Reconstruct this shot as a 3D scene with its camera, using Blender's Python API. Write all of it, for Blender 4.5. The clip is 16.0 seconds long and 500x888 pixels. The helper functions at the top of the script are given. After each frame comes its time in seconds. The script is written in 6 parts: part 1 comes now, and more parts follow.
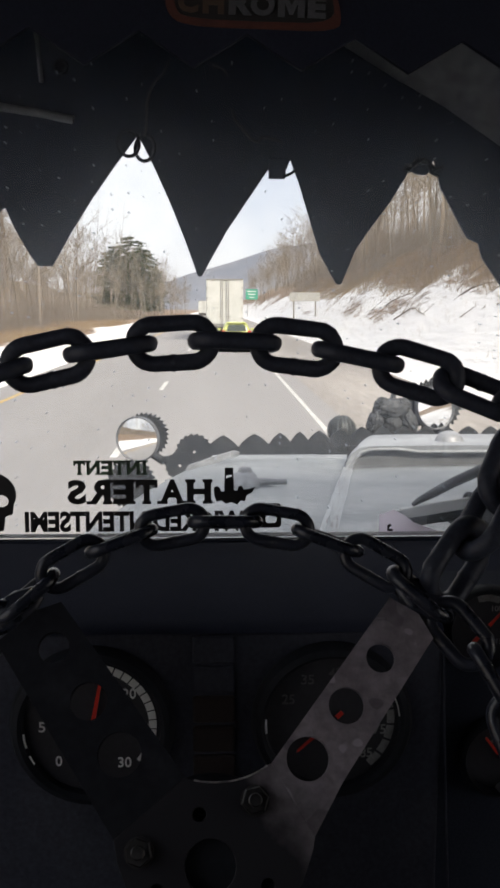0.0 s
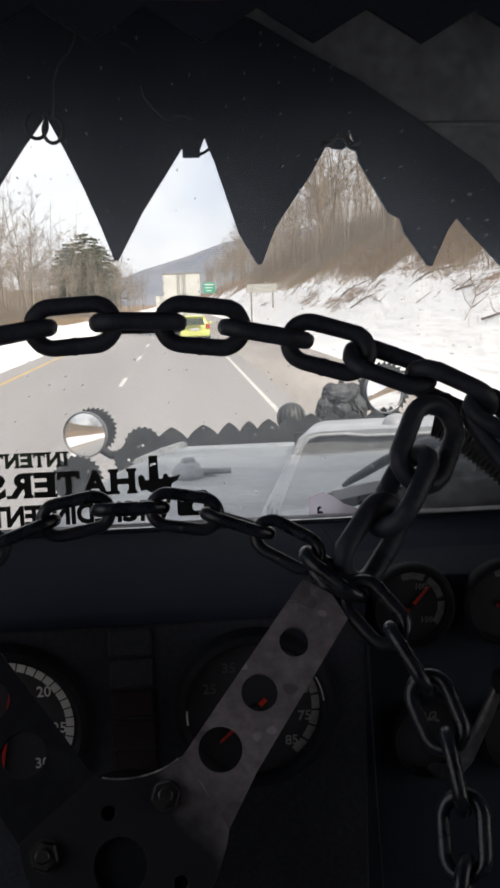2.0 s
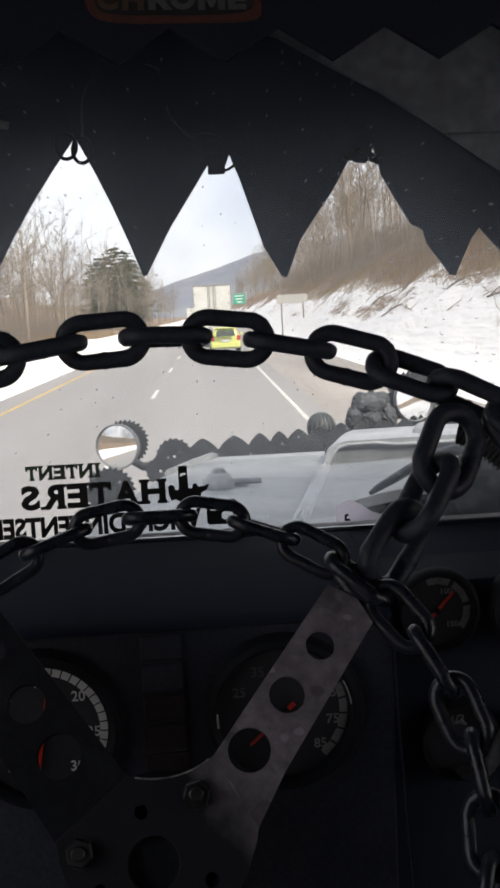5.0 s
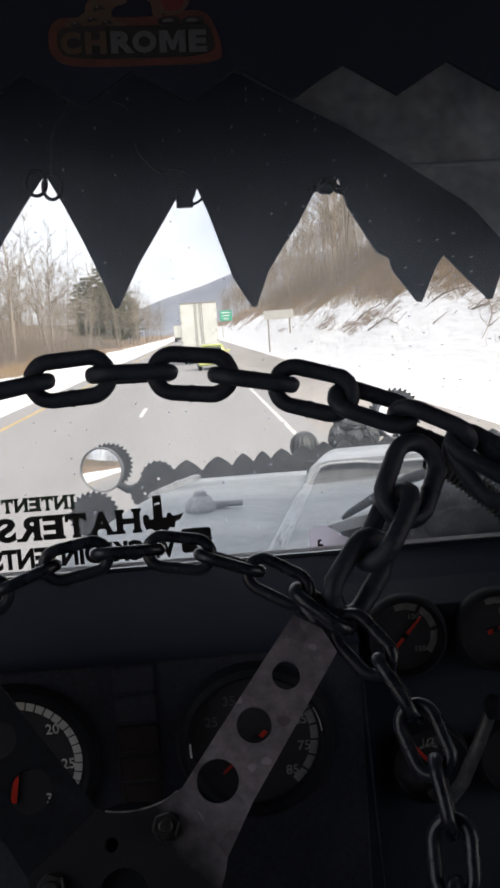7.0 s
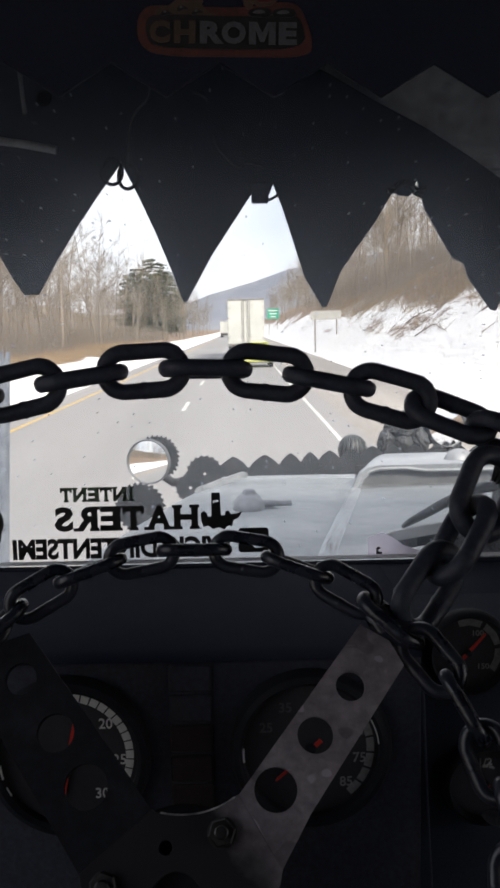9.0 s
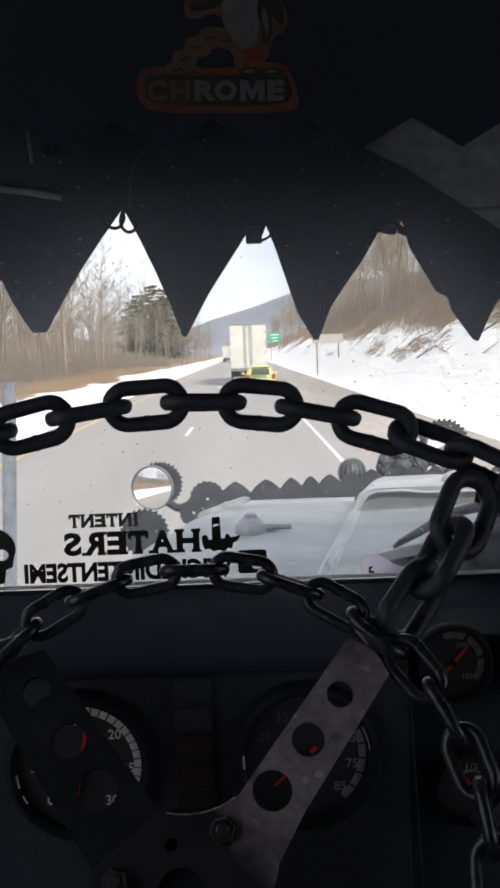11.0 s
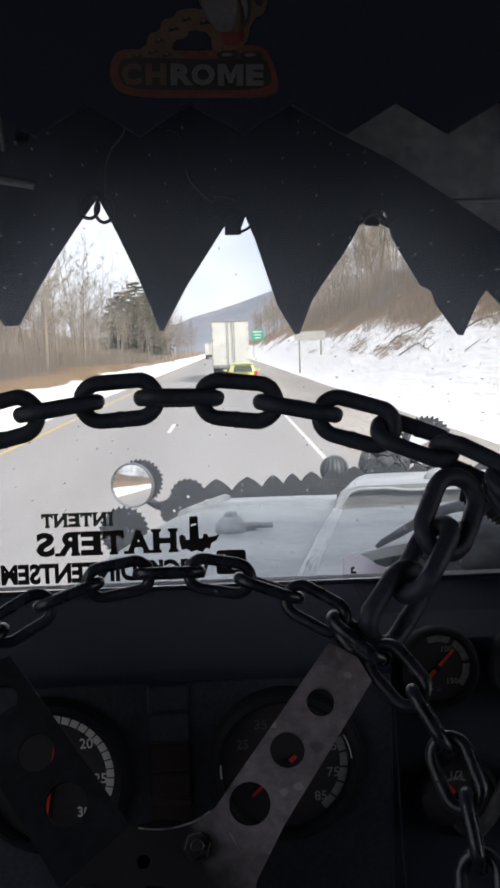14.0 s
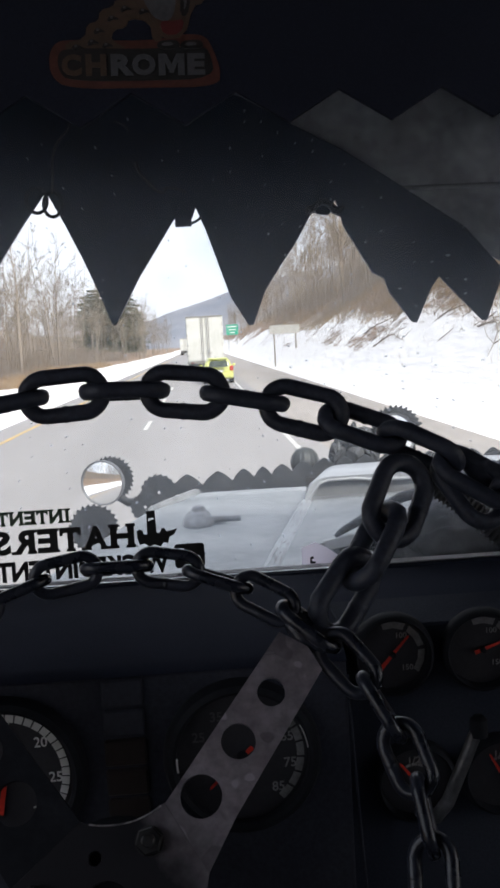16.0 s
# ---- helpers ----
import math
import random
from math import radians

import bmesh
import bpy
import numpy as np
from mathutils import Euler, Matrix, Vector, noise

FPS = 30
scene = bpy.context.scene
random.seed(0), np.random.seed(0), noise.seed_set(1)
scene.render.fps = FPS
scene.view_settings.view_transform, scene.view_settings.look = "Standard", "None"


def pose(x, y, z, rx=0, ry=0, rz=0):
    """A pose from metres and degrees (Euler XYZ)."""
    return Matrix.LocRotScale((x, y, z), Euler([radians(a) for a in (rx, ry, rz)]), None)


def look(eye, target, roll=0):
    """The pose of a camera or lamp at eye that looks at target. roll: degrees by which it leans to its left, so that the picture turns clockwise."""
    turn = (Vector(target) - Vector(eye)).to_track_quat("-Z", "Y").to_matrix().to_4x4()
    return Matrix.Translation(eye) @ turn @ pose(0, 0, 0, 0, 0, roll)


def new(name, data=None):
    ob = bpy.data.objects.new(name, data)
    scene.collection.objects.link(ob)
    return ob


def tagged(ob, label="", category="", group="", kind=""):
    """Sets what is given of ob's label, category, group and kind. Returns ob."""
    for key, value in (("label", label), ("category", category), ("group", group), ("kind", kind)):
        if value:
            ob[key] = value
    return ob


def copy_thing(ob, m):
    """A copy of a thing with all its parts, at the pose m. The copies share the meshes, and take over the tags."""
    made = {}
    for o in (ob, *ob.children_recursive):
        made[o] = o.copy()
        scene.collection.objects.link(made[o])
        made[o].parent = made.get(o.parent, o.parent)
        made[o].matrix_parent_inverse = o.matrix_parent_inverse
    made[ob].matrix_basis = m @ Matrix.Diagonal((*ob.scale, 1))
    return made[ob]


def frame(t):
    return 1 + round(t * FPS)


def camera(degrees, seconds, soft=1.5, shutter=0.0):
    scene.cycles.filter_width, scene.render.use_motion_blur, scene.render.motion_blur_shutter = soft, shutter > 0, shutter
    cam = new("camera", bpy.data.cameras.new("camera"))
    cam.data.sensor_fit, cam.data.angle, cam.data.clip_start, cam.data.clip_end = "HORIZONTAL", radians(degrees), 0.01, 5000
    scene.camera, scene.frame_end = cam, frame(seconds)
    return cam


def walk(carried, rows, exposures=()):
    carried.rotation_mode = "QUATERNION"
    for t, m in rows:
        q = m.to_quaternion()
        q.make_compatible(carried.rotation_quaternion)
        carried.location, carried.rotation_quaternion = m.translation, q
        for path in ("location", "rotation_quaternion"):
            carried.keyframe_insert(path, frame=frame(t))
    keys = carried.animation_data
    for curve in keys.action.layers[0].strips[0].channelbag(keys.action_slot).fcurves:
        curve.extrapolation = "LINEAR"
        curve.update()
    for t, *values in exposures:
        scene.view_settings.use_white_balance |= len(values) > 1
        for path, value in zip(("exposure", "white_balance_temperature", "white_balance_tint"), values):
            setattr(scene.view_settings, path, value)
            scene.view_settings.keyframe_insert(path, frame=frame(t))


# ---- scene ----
cam = camera(29.7, 16.0, 2.9)
# seconds, eye, yaw to the left, pitch up, lean
ROWS = [
    (0, 0.0024, 0.0013, 2.2697, -1.91, -7.94, 0.03),
    (0.5, 0.0146, 0.0012, 2.2680, -2.51, -7.69, -0.56),
    (1, 0.0317, 0.0024, 2.2558, -3.63, -7.77, -1.53),
    (1.5, 0.0359, 0.0050, 2.2600, -4.37, -8.02, -2.10),
    (2, 0.0410, 0.0194, 2.2586, -4.14, -8.41, -1.93),
    (2.5, 0.0291, 0.0020, 2.2635, -2.95, -7.67, -1.35),
    (3, 0.0200, 0.0013, 2.2690, -2.39, -7.77, -1.42),
    (3.5, 0.0315, 0.0015, 2.2612, -2.03, -7.65, -1.72),
    (4, 0.0444, 0.0032, 2.2582, -2.18, -7.76, -2.33),
    (4.2, 0.0427, 0.0014, 2.2595, -2.09, -7.72, -2.40),
    (6.3, 0.0548, 0.0047, 2.2602, -2.75, -7.68, -3.67),
    (6.5, 0.0572, -0.0175, 2.2754, -2.68, -6.78, -3.62),
    (7, 0.0617, -0.0107, 2.2727, -2.89, -6.76, -4.03),
    (7.5, 0.0455, -0.0045, 2.2711, -2.85, -7.35, -3.44),
    (8, 0.0373, -0.0037, 2.2728, -1.95, -6.63, -2.11),
    (8.5, 0.0306, 0.0078, 2.2748, -0.23, -6.76, -1.09),
    (8.7, 0.0373, 0.0073, 2.2737, -0.43, -6.77, -1.04),
    (10.8, 0.0440, -0.0478, 2.2828, -0.08, -5.62, -1.71),
    (11, 0.0457, -0.0495, 2.2828, -0.27, -5.30, -1.97),
    (11.5, 0.0497, -0.0240, 2.2759, -0.99, -5.79, -2.33),
    (12, 0.0358, -0.0203, 2.2853, -1.37, -5.45, -1.05),
    (12.5, 0.0514, -0.0279, 2.2853, -1.36, -4.65, -1.63),
    (13, 0.0552, -0.0285, 2.2827, -1.48, -4.66, -2.22),
    (13.5, 0.0607, -0.0318, 2.2857, -1.74, -5.05, -2.28),
    (14, 0.0496, -0.0218, 2.2801, -1.33, -5.51, -1.85),
    (14.5, 0.0542, -0.0139, 2.2760, -1.31, -5.88, -2.07),
    (15, 0.0555, -0.0229, 2.2747, -1.58, -5.26, -2.16),
    (15.5, 0.0628, -0.0252, 2.2807, -1.90, -5.64, -2.78),
    (16, 0.0717, -0.0189, 2.2759, -2.67, -5.89, -3.26),
]
walk(cam, [(t, pose(x, y, z, 90 + pitch, 0, yaw) @ pose(0, 0, 0, 0, 0, lean)) for t, x, y, z, yaw, pitch, lean in ROWS],
     [(0.0, 0.95, 6700, 10), (4.0, 0.93, 6650, 10), (6.5, 1.03, 6500, 10), (8.0, 1.10, 6450, 10), (11.0, 1.03, 6450, 10), (12.5, 0.91, 6350, 10), (14.0, 1.02, 6300, 10), (16.0, 1.10, 6200, 10)])

# ---- daylight: bright thin overcast, a weak wide sun from behind and to the right ----
world = bpy.data.worlds.new("sky")
scene.world = world
world.use_nodes = True
wn, wl = world.node_tree.nodes, world.node_tree.links
sky = wn.new("ShaderNodeTexSky")
sky.sky_type, sky.sun_disc = "NISHITA", False
sky.sun_elevation, sky.sun_rotation = radians(38), radians(150)
sky.air_density, sky.dust_density, sky.ozone_density = 1.0, 3.0, 1.0
cover = wn.new("ShaderNodeMix")
cover.data_type = "RGBA"
cover.inputs[0].default_value = 0.78
where_ = wn.new("ShaderNodeTexCoord")
cloud = wn.new("ShaderNodeTexNoise")
cloud.inputs["Scale"].default_value, cloud.inputs["Detail"].default_value, cloud.inputs["Roughness"].default_value = 4.0, 6, 0.55
wl.new(where_.outputs["Generated"], cloud.inputs["Vector"])
tone_ = wn.new("ShaderNodeValToRGB")
tone_.color_ramp.elements[0].position, tone_.color_ramp.elements[1].position = 0.35, 0.68
tone_.color_ramp.elements[0].color, tone_.color_ramp.elements[1].color = (0.62, 0.66, 0.76, 1), (1.07, 1.05, 1.03, 1)
wl.new(cloud.outputs["Fac"], tone_.inputs[0])
lift = wn.new("ShaderNodeVectorMath")
lift.operation = "SCALE"
lift.inputs["Scale"].default_value = 10.6
wl.new(tone_.outputs[0], lift.inputs[0])
wl.new(lift.outputs[0], cover.inputs[7])
wl.new(sky.outputs[0], cover.inputs[6])
wl.new(cover.outputs[2], wn["Background"].inputs[0])
wn["Background"].inputs[1].default_value = 0.082
sun_data = bpy.data.lights.new("sun", "SUN")
sun_data.energy, sun_data.angle, sun_data.color = 2.5, radians(12), (1.0, 0.93, 0.82)
sun = new("sun", sun_data)
sun.matrix_world = look((0, 0, 40), (0 - math.sin(radians(150)) * 30, -math.cos(radians(150)) * 30, 40 - 30 * math.tan(radians(38))))


# ---- materials ----
def surface(name, base, rough=0.6, metal=0.0, vary=0.25, grain=60.0, stain=6.0, bump=0.15, second=None, spec=0.5, stretch=None, cut=(0.4, 0.65)):
    """A procedural surface: base colour with fine grain, larger stains towards a second colour, and relief."""
    m = bpy.data.materials.new(name)
    m.use_nodes = True
    n, l = m.node_tree.nodes, m.node_tree.links
    b = n["Principled BSDF"]
    b.inputs["Metallic"].default_value = metal
    b.inputs["Specular IOR Level"].default_value = spec
    where = n.new("ShaderNodeTexCoord")
    src = where.outputs["Object"]
    if stretch:
        mp = n.new("ShaderNodeMapping")
        mp.inputs["Scale"].default_value = stretch
        l.new(src, mp.inputs[0])
        src = mp.outputs[0]
    fine, broad = n.new("ShaderNodeTexNoise"), n.new("ShaderNodeTexNoise")
    fine.inputs["Scale"].default_value, fine.inputs["Detail"].default_value = grain, 6
    broad.inputs["Scale"].default_value, broad.inputs["Detail"].default_value = stain, 5
    for tex in (fine, broad):
        l.new(src, tex.inputs["Vector"])
    ramp = n.new("ShaderNodeValToRGB")
    ramp.color_ramp.elements[0].position, ramp.color_ramp.elements[1].position = cut
    second = second or tuple(c * (1 - vary) for c in base)
    ramp.color_ramp.elements[0].color, ramp.color_ramp.elements[1].color = (*base, 1), (*second, 1)
    l.new(broad.outputs["Fac"], ramp.inputs[0])
    tone = n.new("ShaderNodeMix")
    tone.data_type, tone.blend_type = "RGBA", "OVERLAY"
    tone.inputs[0].default_value = min(1.0, 1.4 * vary)
    l.new(ramp.outputs[0], tone.inputs[6])
    l.new(fine.outputs["Fac"], tone.inputs[7])
    l.new(tone.outputs[2], b.inputs["Base Color"])
    rr = n.new("ShaderNodeMapRange")
    rr.inputs["To Min"].default_value, rr.inputs["To Max"].default_value = max(0.02, rough - 0.12), min(1, rough + 0.12)
    l.new(broad.outputs["Fac"], rr.inputs[0])
    l.new(rr.outputs[0], b.inputs["Roughness"])
    bp = n.new("ShaderNodeBump")
    bp.inputs["Strength"].default_value, bp.inputs["Distance"].default_value = bump, 0.15 / grain
    l.new(fine.outputs["Fac"], bp.inputs["Height"])
    l.new(bp.outputs[0], b.inputs["Normal"])
    return m


def flecked(m, colour, scale, cut, amount=1.0):
    """Scatters small flecks of dust or scuffs over a surface."""
    n, l = m.node_tree.nodes, m.node_tree.links
    b = n["Principled BSDF"]
    old = b.inputs["Base Color"].links[0].from_socket
    where, spots = n.new("ShaderNodeTexCoord"), n.new("ShaderNodeTexNoise")
    spots.inputs["Scale"].default_value, spots.inputs["Detail"].default_value = scale, 1
    l.new(where.outputs["Object"], spots.inputs["Vector"])
    step = n.new("ShaderNodeMapRange")
    step.inputs["From Min"].default_value, step.inputs["From Max"].default_value, step.inputs["To Max"].default_value = cut, cut + 0.03, amount
    l.new(spots.outputs["Fac"], step.inputs[0])
    mix = n.new("ShaderNodeMix")
    mix.data_type = "RGBA"
    mix.inputs[7].default_value = (*colour, 1)
    l.new(step.outputs[0], mix.inputs[0])
    l.new(old, mix.inputs[6])
    l.new(mix.outputs[2], b.inputs["Base Color"])
    return m


M_CHAIN = surface("black_iron_chain", (0.013, 0.0155, 0.025), 0.29, 0.0, 0.4, 140, 25, 0.4, second=(0.022, 0.025, 0.037), spec=0.45)
M_CHAIN_BIG = surface("dull_black_chain", (0.020, 0.024, 0.038), 0.5, 0.0, 0.4, 240, 40, 0.6, second=(0.033, 0.038, 0.055), spec=0.34)
M_STEEL = surface("brushed_steel", (0.50, 0.45, 0.49), 0.38, 0.75, 0.4, 160, 26, 0.16, second=(0.35, 0.315, 0.345))
# near-black steel that holds the shade on the left and lower arms
M_STEEL_B = surface("shaded_spoke_steel", (0.014, 0.015, 0.019), 0.8, 0.0, 0.3, 160, 26, 0.12, second=(0.024, 0.025, 0.031), spec=0.06, cut=(0.55, 0.8))
M_LEVER = surface("worn_silver_rod", (0.24, 0.24, 0.25), 0.4, 0.7, 0.35, 200, 40, 0.1, second=(0.13, 0.13, 0.135))
M_BOLT = surface("zinc_bolt", (0.065, 0.064, 0.066), 0.42, 0.9, 0.25, 200, 60, 0.1)
# lighter steel for the highlight drawn along the hub cutout
M_BOLT_EDGE = surface("highlight_steel", (0.42, 0.40, 0.40), 0.45, 0.5, 0.5, 300, 80, 0.1, second=(0.10, 0.10, 0.105))
M_DASH = surface("black_dash_vinyl", (0.0225, 0.0265, 0.0425), 0.9, 0, 0.3, 900, 9, 0.35, second=(0.0300, 0.0342, 0.0530), spec=0.05)
M_SIDE = surface("dark_side_panel", (0.029, 0.034, 0.048), 0.85, 0, 0.3, 500, 9, 0.3, second=(0.038, 0.043, 0.057), spec=0.05)
M_PANEL = surface("dark_gauge_panel", (0.039, 0.042, 0.056), 0.8, 0, 0.3, 300, 12, 0.2, second=(0.051, 0.054, 0.068), spec=0.08)
M_LINER = surface("black_headliner", (0.0078, 0.0105, 0.0225), 0.9, 0, 0.3, 500, 7, 0.3, second=(0.0114, 0.0144, 0.0280), spec=0.3)
M_TOOTH = surface("black_visor_plate", (0.030, 0.041, 0.070), 0.6, 0, 0.3, 60, 14, 0.06, second=(0.045, 0.057, 0.089), cut=(0.5, 0.8))
M_CAP = surface("dusty_grey_visor", (0.48, 0.50, 0.53), 0.6, 0, 0.4, 70, 16, 0.2, second=(0.31, 0.325, 0.35), cut=(0.38, 0.62))
# grey picked to bounce daylight about inside the cab
M_CABIN = surface("grey_bounce_trim", (0.20, 0.205, 0.225), 0.85, 0, 0.25, 300, 6, 0.2)
M_RING = surface("bezel_black", (0.017, 0.019, 0.024), 0.65, 0, 0.2, 200, 30, 0.05, spec=0.12)
M_FACE = surface("gauge_face", (0.030, 0.030, 0.036), 0.5, 0, 0.2, 300, 30, 0.03)
M_MARK = surface("gauge_white", (0.72, 0.72, 0.70), 0.5, 0, 0.12, 400, 60, 0.02)
# the white print again, greyed for the shade on the right-hand dials
M_MARK_DIM = surface("shaded_grey_print", (0.29, 0.29, 0.285), 0.6, 0, 0.3, 400, 60, 0.02)
# print darkened for the shadow over the speedometer's low numbers
M_MARK_SHADOWED = surface("shadowed_print", (0.095, 0.095, 0.098), 0.6, 0, 0.3, 400, 60, 0.02)
M_NEEDLE = surface("needle_red", (0.62, 0.035, 0.02), 0.45, 0, 0.15, 300, 50, 0.02)
M_VINYL = surface("black_vinyl_lettering", (0.008, 0.008, 0.009), 0.5, 0, 0.25, 300, 40, 0.05)
M_GREEN_VINYL = surface("dark_green_vinyl", (0.07, 0.12, 0.075), 0.5, 0, 0.35, 260, 90, 0.05, second=(0.16, 0.21, 0.15))
# near-white so that the gasket's lit edge shows as a bright line
M_STRIP = surface("lit_gasket_strip", (0.82, 0.83, 0.85), 0.4, 0, 0.3, 200, 20, 0.1)
# pale colour that stands for the glints on the bezels
M_GLINT = surface("pale_glint_metal", (0.90, 0.90, 0.89), 0.45, 0.3, 0.1, 200, 20, 0.05)
M_WIRE = surface("dull_grey_wire", (0.10, 0.106, 0.118), 0.6, 0, 0.3, 200, 20, 0.1)
M_LATCH = surface("dirty_grey_casting", (0.32, 0.335, 0.355), 0.55, 0, 0.35, 140, 30, 0.25, second=(0.23, 0.24, 0.255))
M_GASKET = surface("pale_gasket", (0.30, 0.31, 0.33), 0.5, 0, 0.3, 200, 20, 0.1)
M_HOOD = surface("weathered_white_hood", (0.55, 0.585, 0.605), 0.42, 0, 0.34, 60, 5.5, 0.10, second=(0.42, 0.45, 0.475), cut=(0.40, 0.70))
M_SCOOP = surface("grey_white_scoop", (0.36, 0.38, 0.40), 0.5, 0, 0.3, 110, 7, 0.08, second=(0.29, 0.305, 0.325))
M_SEAM = surface("cracked_pale_seam", (0.36, 0.38, 0.395), 0.6, 0, 0.3, 130, 7, 0.10, second=(0.30, 0.315, 0.33))
M_RIM = surface("grey_mirror_rim", (0.13, 0.135, 0.145), 0.5, 0, 0.2, 200, 20, 0.2)
M_CRACK = surface("brown_crack", (0.20, 0.185, 0.17), 0.9, 0, 0.2, 300, 40, 0.3)
M_MESHW = surface("wire_screen", (0.36, 0.37, 0.385), 0.5, 0.3, 0.3, 200, 30, 0.1)
M_DARKHOLE = surface("dark_duct", (0.03, 0.03, 0.032), 0.8, 0, 0.2, 80, 10, 0.1)
M_SAW = surface("grey_saw_steel", (0.024, 0.027, 0.031), 0.6, 0.2, 0.4, 120, 20, 0.2, second=(0.060, 0.063, 0.068), cut=(0.5, 0.75))
M_WIPER = surface("wiper_black", (0.080, 0.085, 0.092), 0.5, 0, 0.25, 150, 20, 0.1)
M_WIPER_S = surface("wiper_rubber_grey", (0.26, 0.27, 0.285), 0.6, 0, 0.3, 150, 20, 0.1)
M_WIPER_G = surface("wiper_grey", (0.74, 0.765, 0.775), 0.5, 0.1, 0.25, 150, 20, 0.1)
M_PAPER = surface("white_paper", (0.75, 0.72, 0.78), 0.7, 0, 0.08, 120, 20, 0.05)
M_HOSE = surface("black_hose", (0.03, 0.031, 0.034), 0.6, 0, 0.2, 140, 15, 0.15)
M_CLOTH = surface("dark_cloth", (0.21, 0.22, 0.24), 0.95, 0, 0.4, 500, 22, 0.6, second=(0.46, 0.475, 0.50))
M_GALV = surface("galvanised_post", (0.30, 0.33, 0.37), 0.5, 0.6, 0.4, 70, 35, 0.25, second=(0.18, 0.20, 0.24))
# sticker inks are darkened to hold the dim light on the header board
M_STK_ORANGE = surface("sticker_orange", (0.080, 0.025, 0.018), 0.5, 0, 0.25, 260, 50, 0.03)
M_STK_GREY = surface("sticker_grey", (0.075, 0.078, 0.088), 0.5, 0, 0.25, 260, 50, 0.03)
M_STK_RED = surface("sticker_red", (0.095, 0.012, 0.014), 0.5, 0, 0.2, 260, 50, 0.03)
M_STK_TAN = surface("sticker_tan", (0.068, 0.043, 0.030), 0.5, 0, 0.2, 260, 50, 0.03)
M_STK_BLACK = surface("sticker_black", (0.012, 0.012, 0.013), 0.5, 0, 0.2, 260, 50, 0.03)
M_LAMP_AMBER = surface("dim_amber_lens", (0.024, 0.018, 0.017), 0.5, 0, 0.2, 200, 60, 0.03)
M_ORNAMENT = surface("dark_grey_ornament", (0.072, 0.076, 0.082), 0.6, 0.1, 0.4, 60, 25, 0.35, second=(0.034, 0.037, 0.041))
M_BALL = surface("ribbed_grey_dome", (0.088, 0.096, 0.096), 0.6, 0.0, 0.2, 120, 20, 0.1)
M_BALL_D = surface("ribbed_dark_groove", (0.012, 0.013, 0.015), 0.5, 0, 0.2, 120, 20, 0.1)
M_ROAD = surface("salted_asphalt", (0.325, 0.314, 0.308), 0.85, 0, 0.11, 9, 0.35, 0.15, second=(0.280, 0.271, 0.266), spec=0.2, stretch=(1.0, 0.06, 1.0))
M_SHOULDER = surface("shoulder_asphalt", (0.31, 0.285, 0.26), 0.9, 0, 0.3, 7, 0.5, 0.35, second=(0.40, 0.37, 0.34), spec=0.3, stretch=(1.0, 0.12, 1.0))
M_WHITE_LINE = surface("road_paint_white", (0.72, 0.71, 0.68), 0.7, 0, 0.2, 12, 2, 0.1, second=(0.48, 0.47, 0.45))
M_YELLOW_LINE = surface("road_paint_yellow", (0.62, 0.40, 0.10), 0.7, 0, 0.25, 12, 2, 0.1, second=(0.45, 0.33, 0.14))
M_BARK = surface("grey_brown_bark", (0.24, 0.20, 0.16), 0.9, 0, 0.45, 12, 0.9, 0.4, second=(0.38, 0.34, 0.29), spec=0.2, stretch=(1, 1, 0.2))
M_TWIG = surface("brown_twigs", (0.225, 0.188, 0.146), 0.9, 0, 0.4, 3, 0.12, 0.2, second=(0.28, 0.25, 0.205), spec=0.15)
M_FARWOOD = surface("far_brown_woods", (0.185, 0.155, 0.125), 1.0, 0, 0.45, 1.1, 0.25, 0.6, second=(0.29, 0.25, 0.21), spec=0.0, stretch=(1, 1, 0.12))
M_NEEDLES = surface("pine_needles", (0.052, 0.066, 0.040), 0.85, 0, 0.4, 4, 0.5, 0.3, second=(0.105, 0.110, 0.068), spec=0.2)
M_GRASS = surface("dry_tan_grass", (0.40, 0.295, 0.18), 0.9, 0, 0.35, 5, 0.4, 0.2, second=(0.30, 0.24, 0.165), spec=0.15)
M_TRAILER = surface("white_trailer_doors", (0.60, 0.605, 0.57), 0.5, 0, 0.12, 6, 0.9, 0.05, second=(0.52, 0.525, 0.49))
M_TRIM_GREY = surface("trailer_grey_trim", (0.30, 0.29, 0.27), 0.5, 0.4, 0.25, 20, 3, 0.1)
M_UNDER = surface("dirty_undercarriage", (0.05, 0.042, 0.036), 0.85, 0, 0.35, 14, 3, 0.2)
M_TYRE = surface("tyre_rubber", (0.022, 0.022, 0.023), 0.85, 0, 0.3, 60, 5, 0.3)
M_CAR = surface("yellow_green_paint", (0.62, 0.66, 0.20), 0.28, 0, 0.06, 60, 3, 0.02)
M_CARGLASS = surface("dark_car_glass", (0.09, 0.11, 0.09), 0.08, 0, 0.1, 60, 3, 0.01)
M_TAIL = surface("red_tail_lens", (0.5, 0.05, 0.03), 0.25, 0, 0.1, 60, 9, 0.02)
M_SIGNBACK = surface("bare_aluminium_sign", (0.50, 0.49, 0.45), 0.5, 0.4, 0.15, 20, 3, 0.05)
M_SIGNGREEN = surface("green_sign_sheet", (0.02, 0.33, 0.20), 0.5, 0, 0.12, 20, 3, 0.03)
M_POSTWOOD = surface("weathered_post", (0.30, 0.27, 0.22), 0.85, 0, 0.3, 20, 3, 0.2)
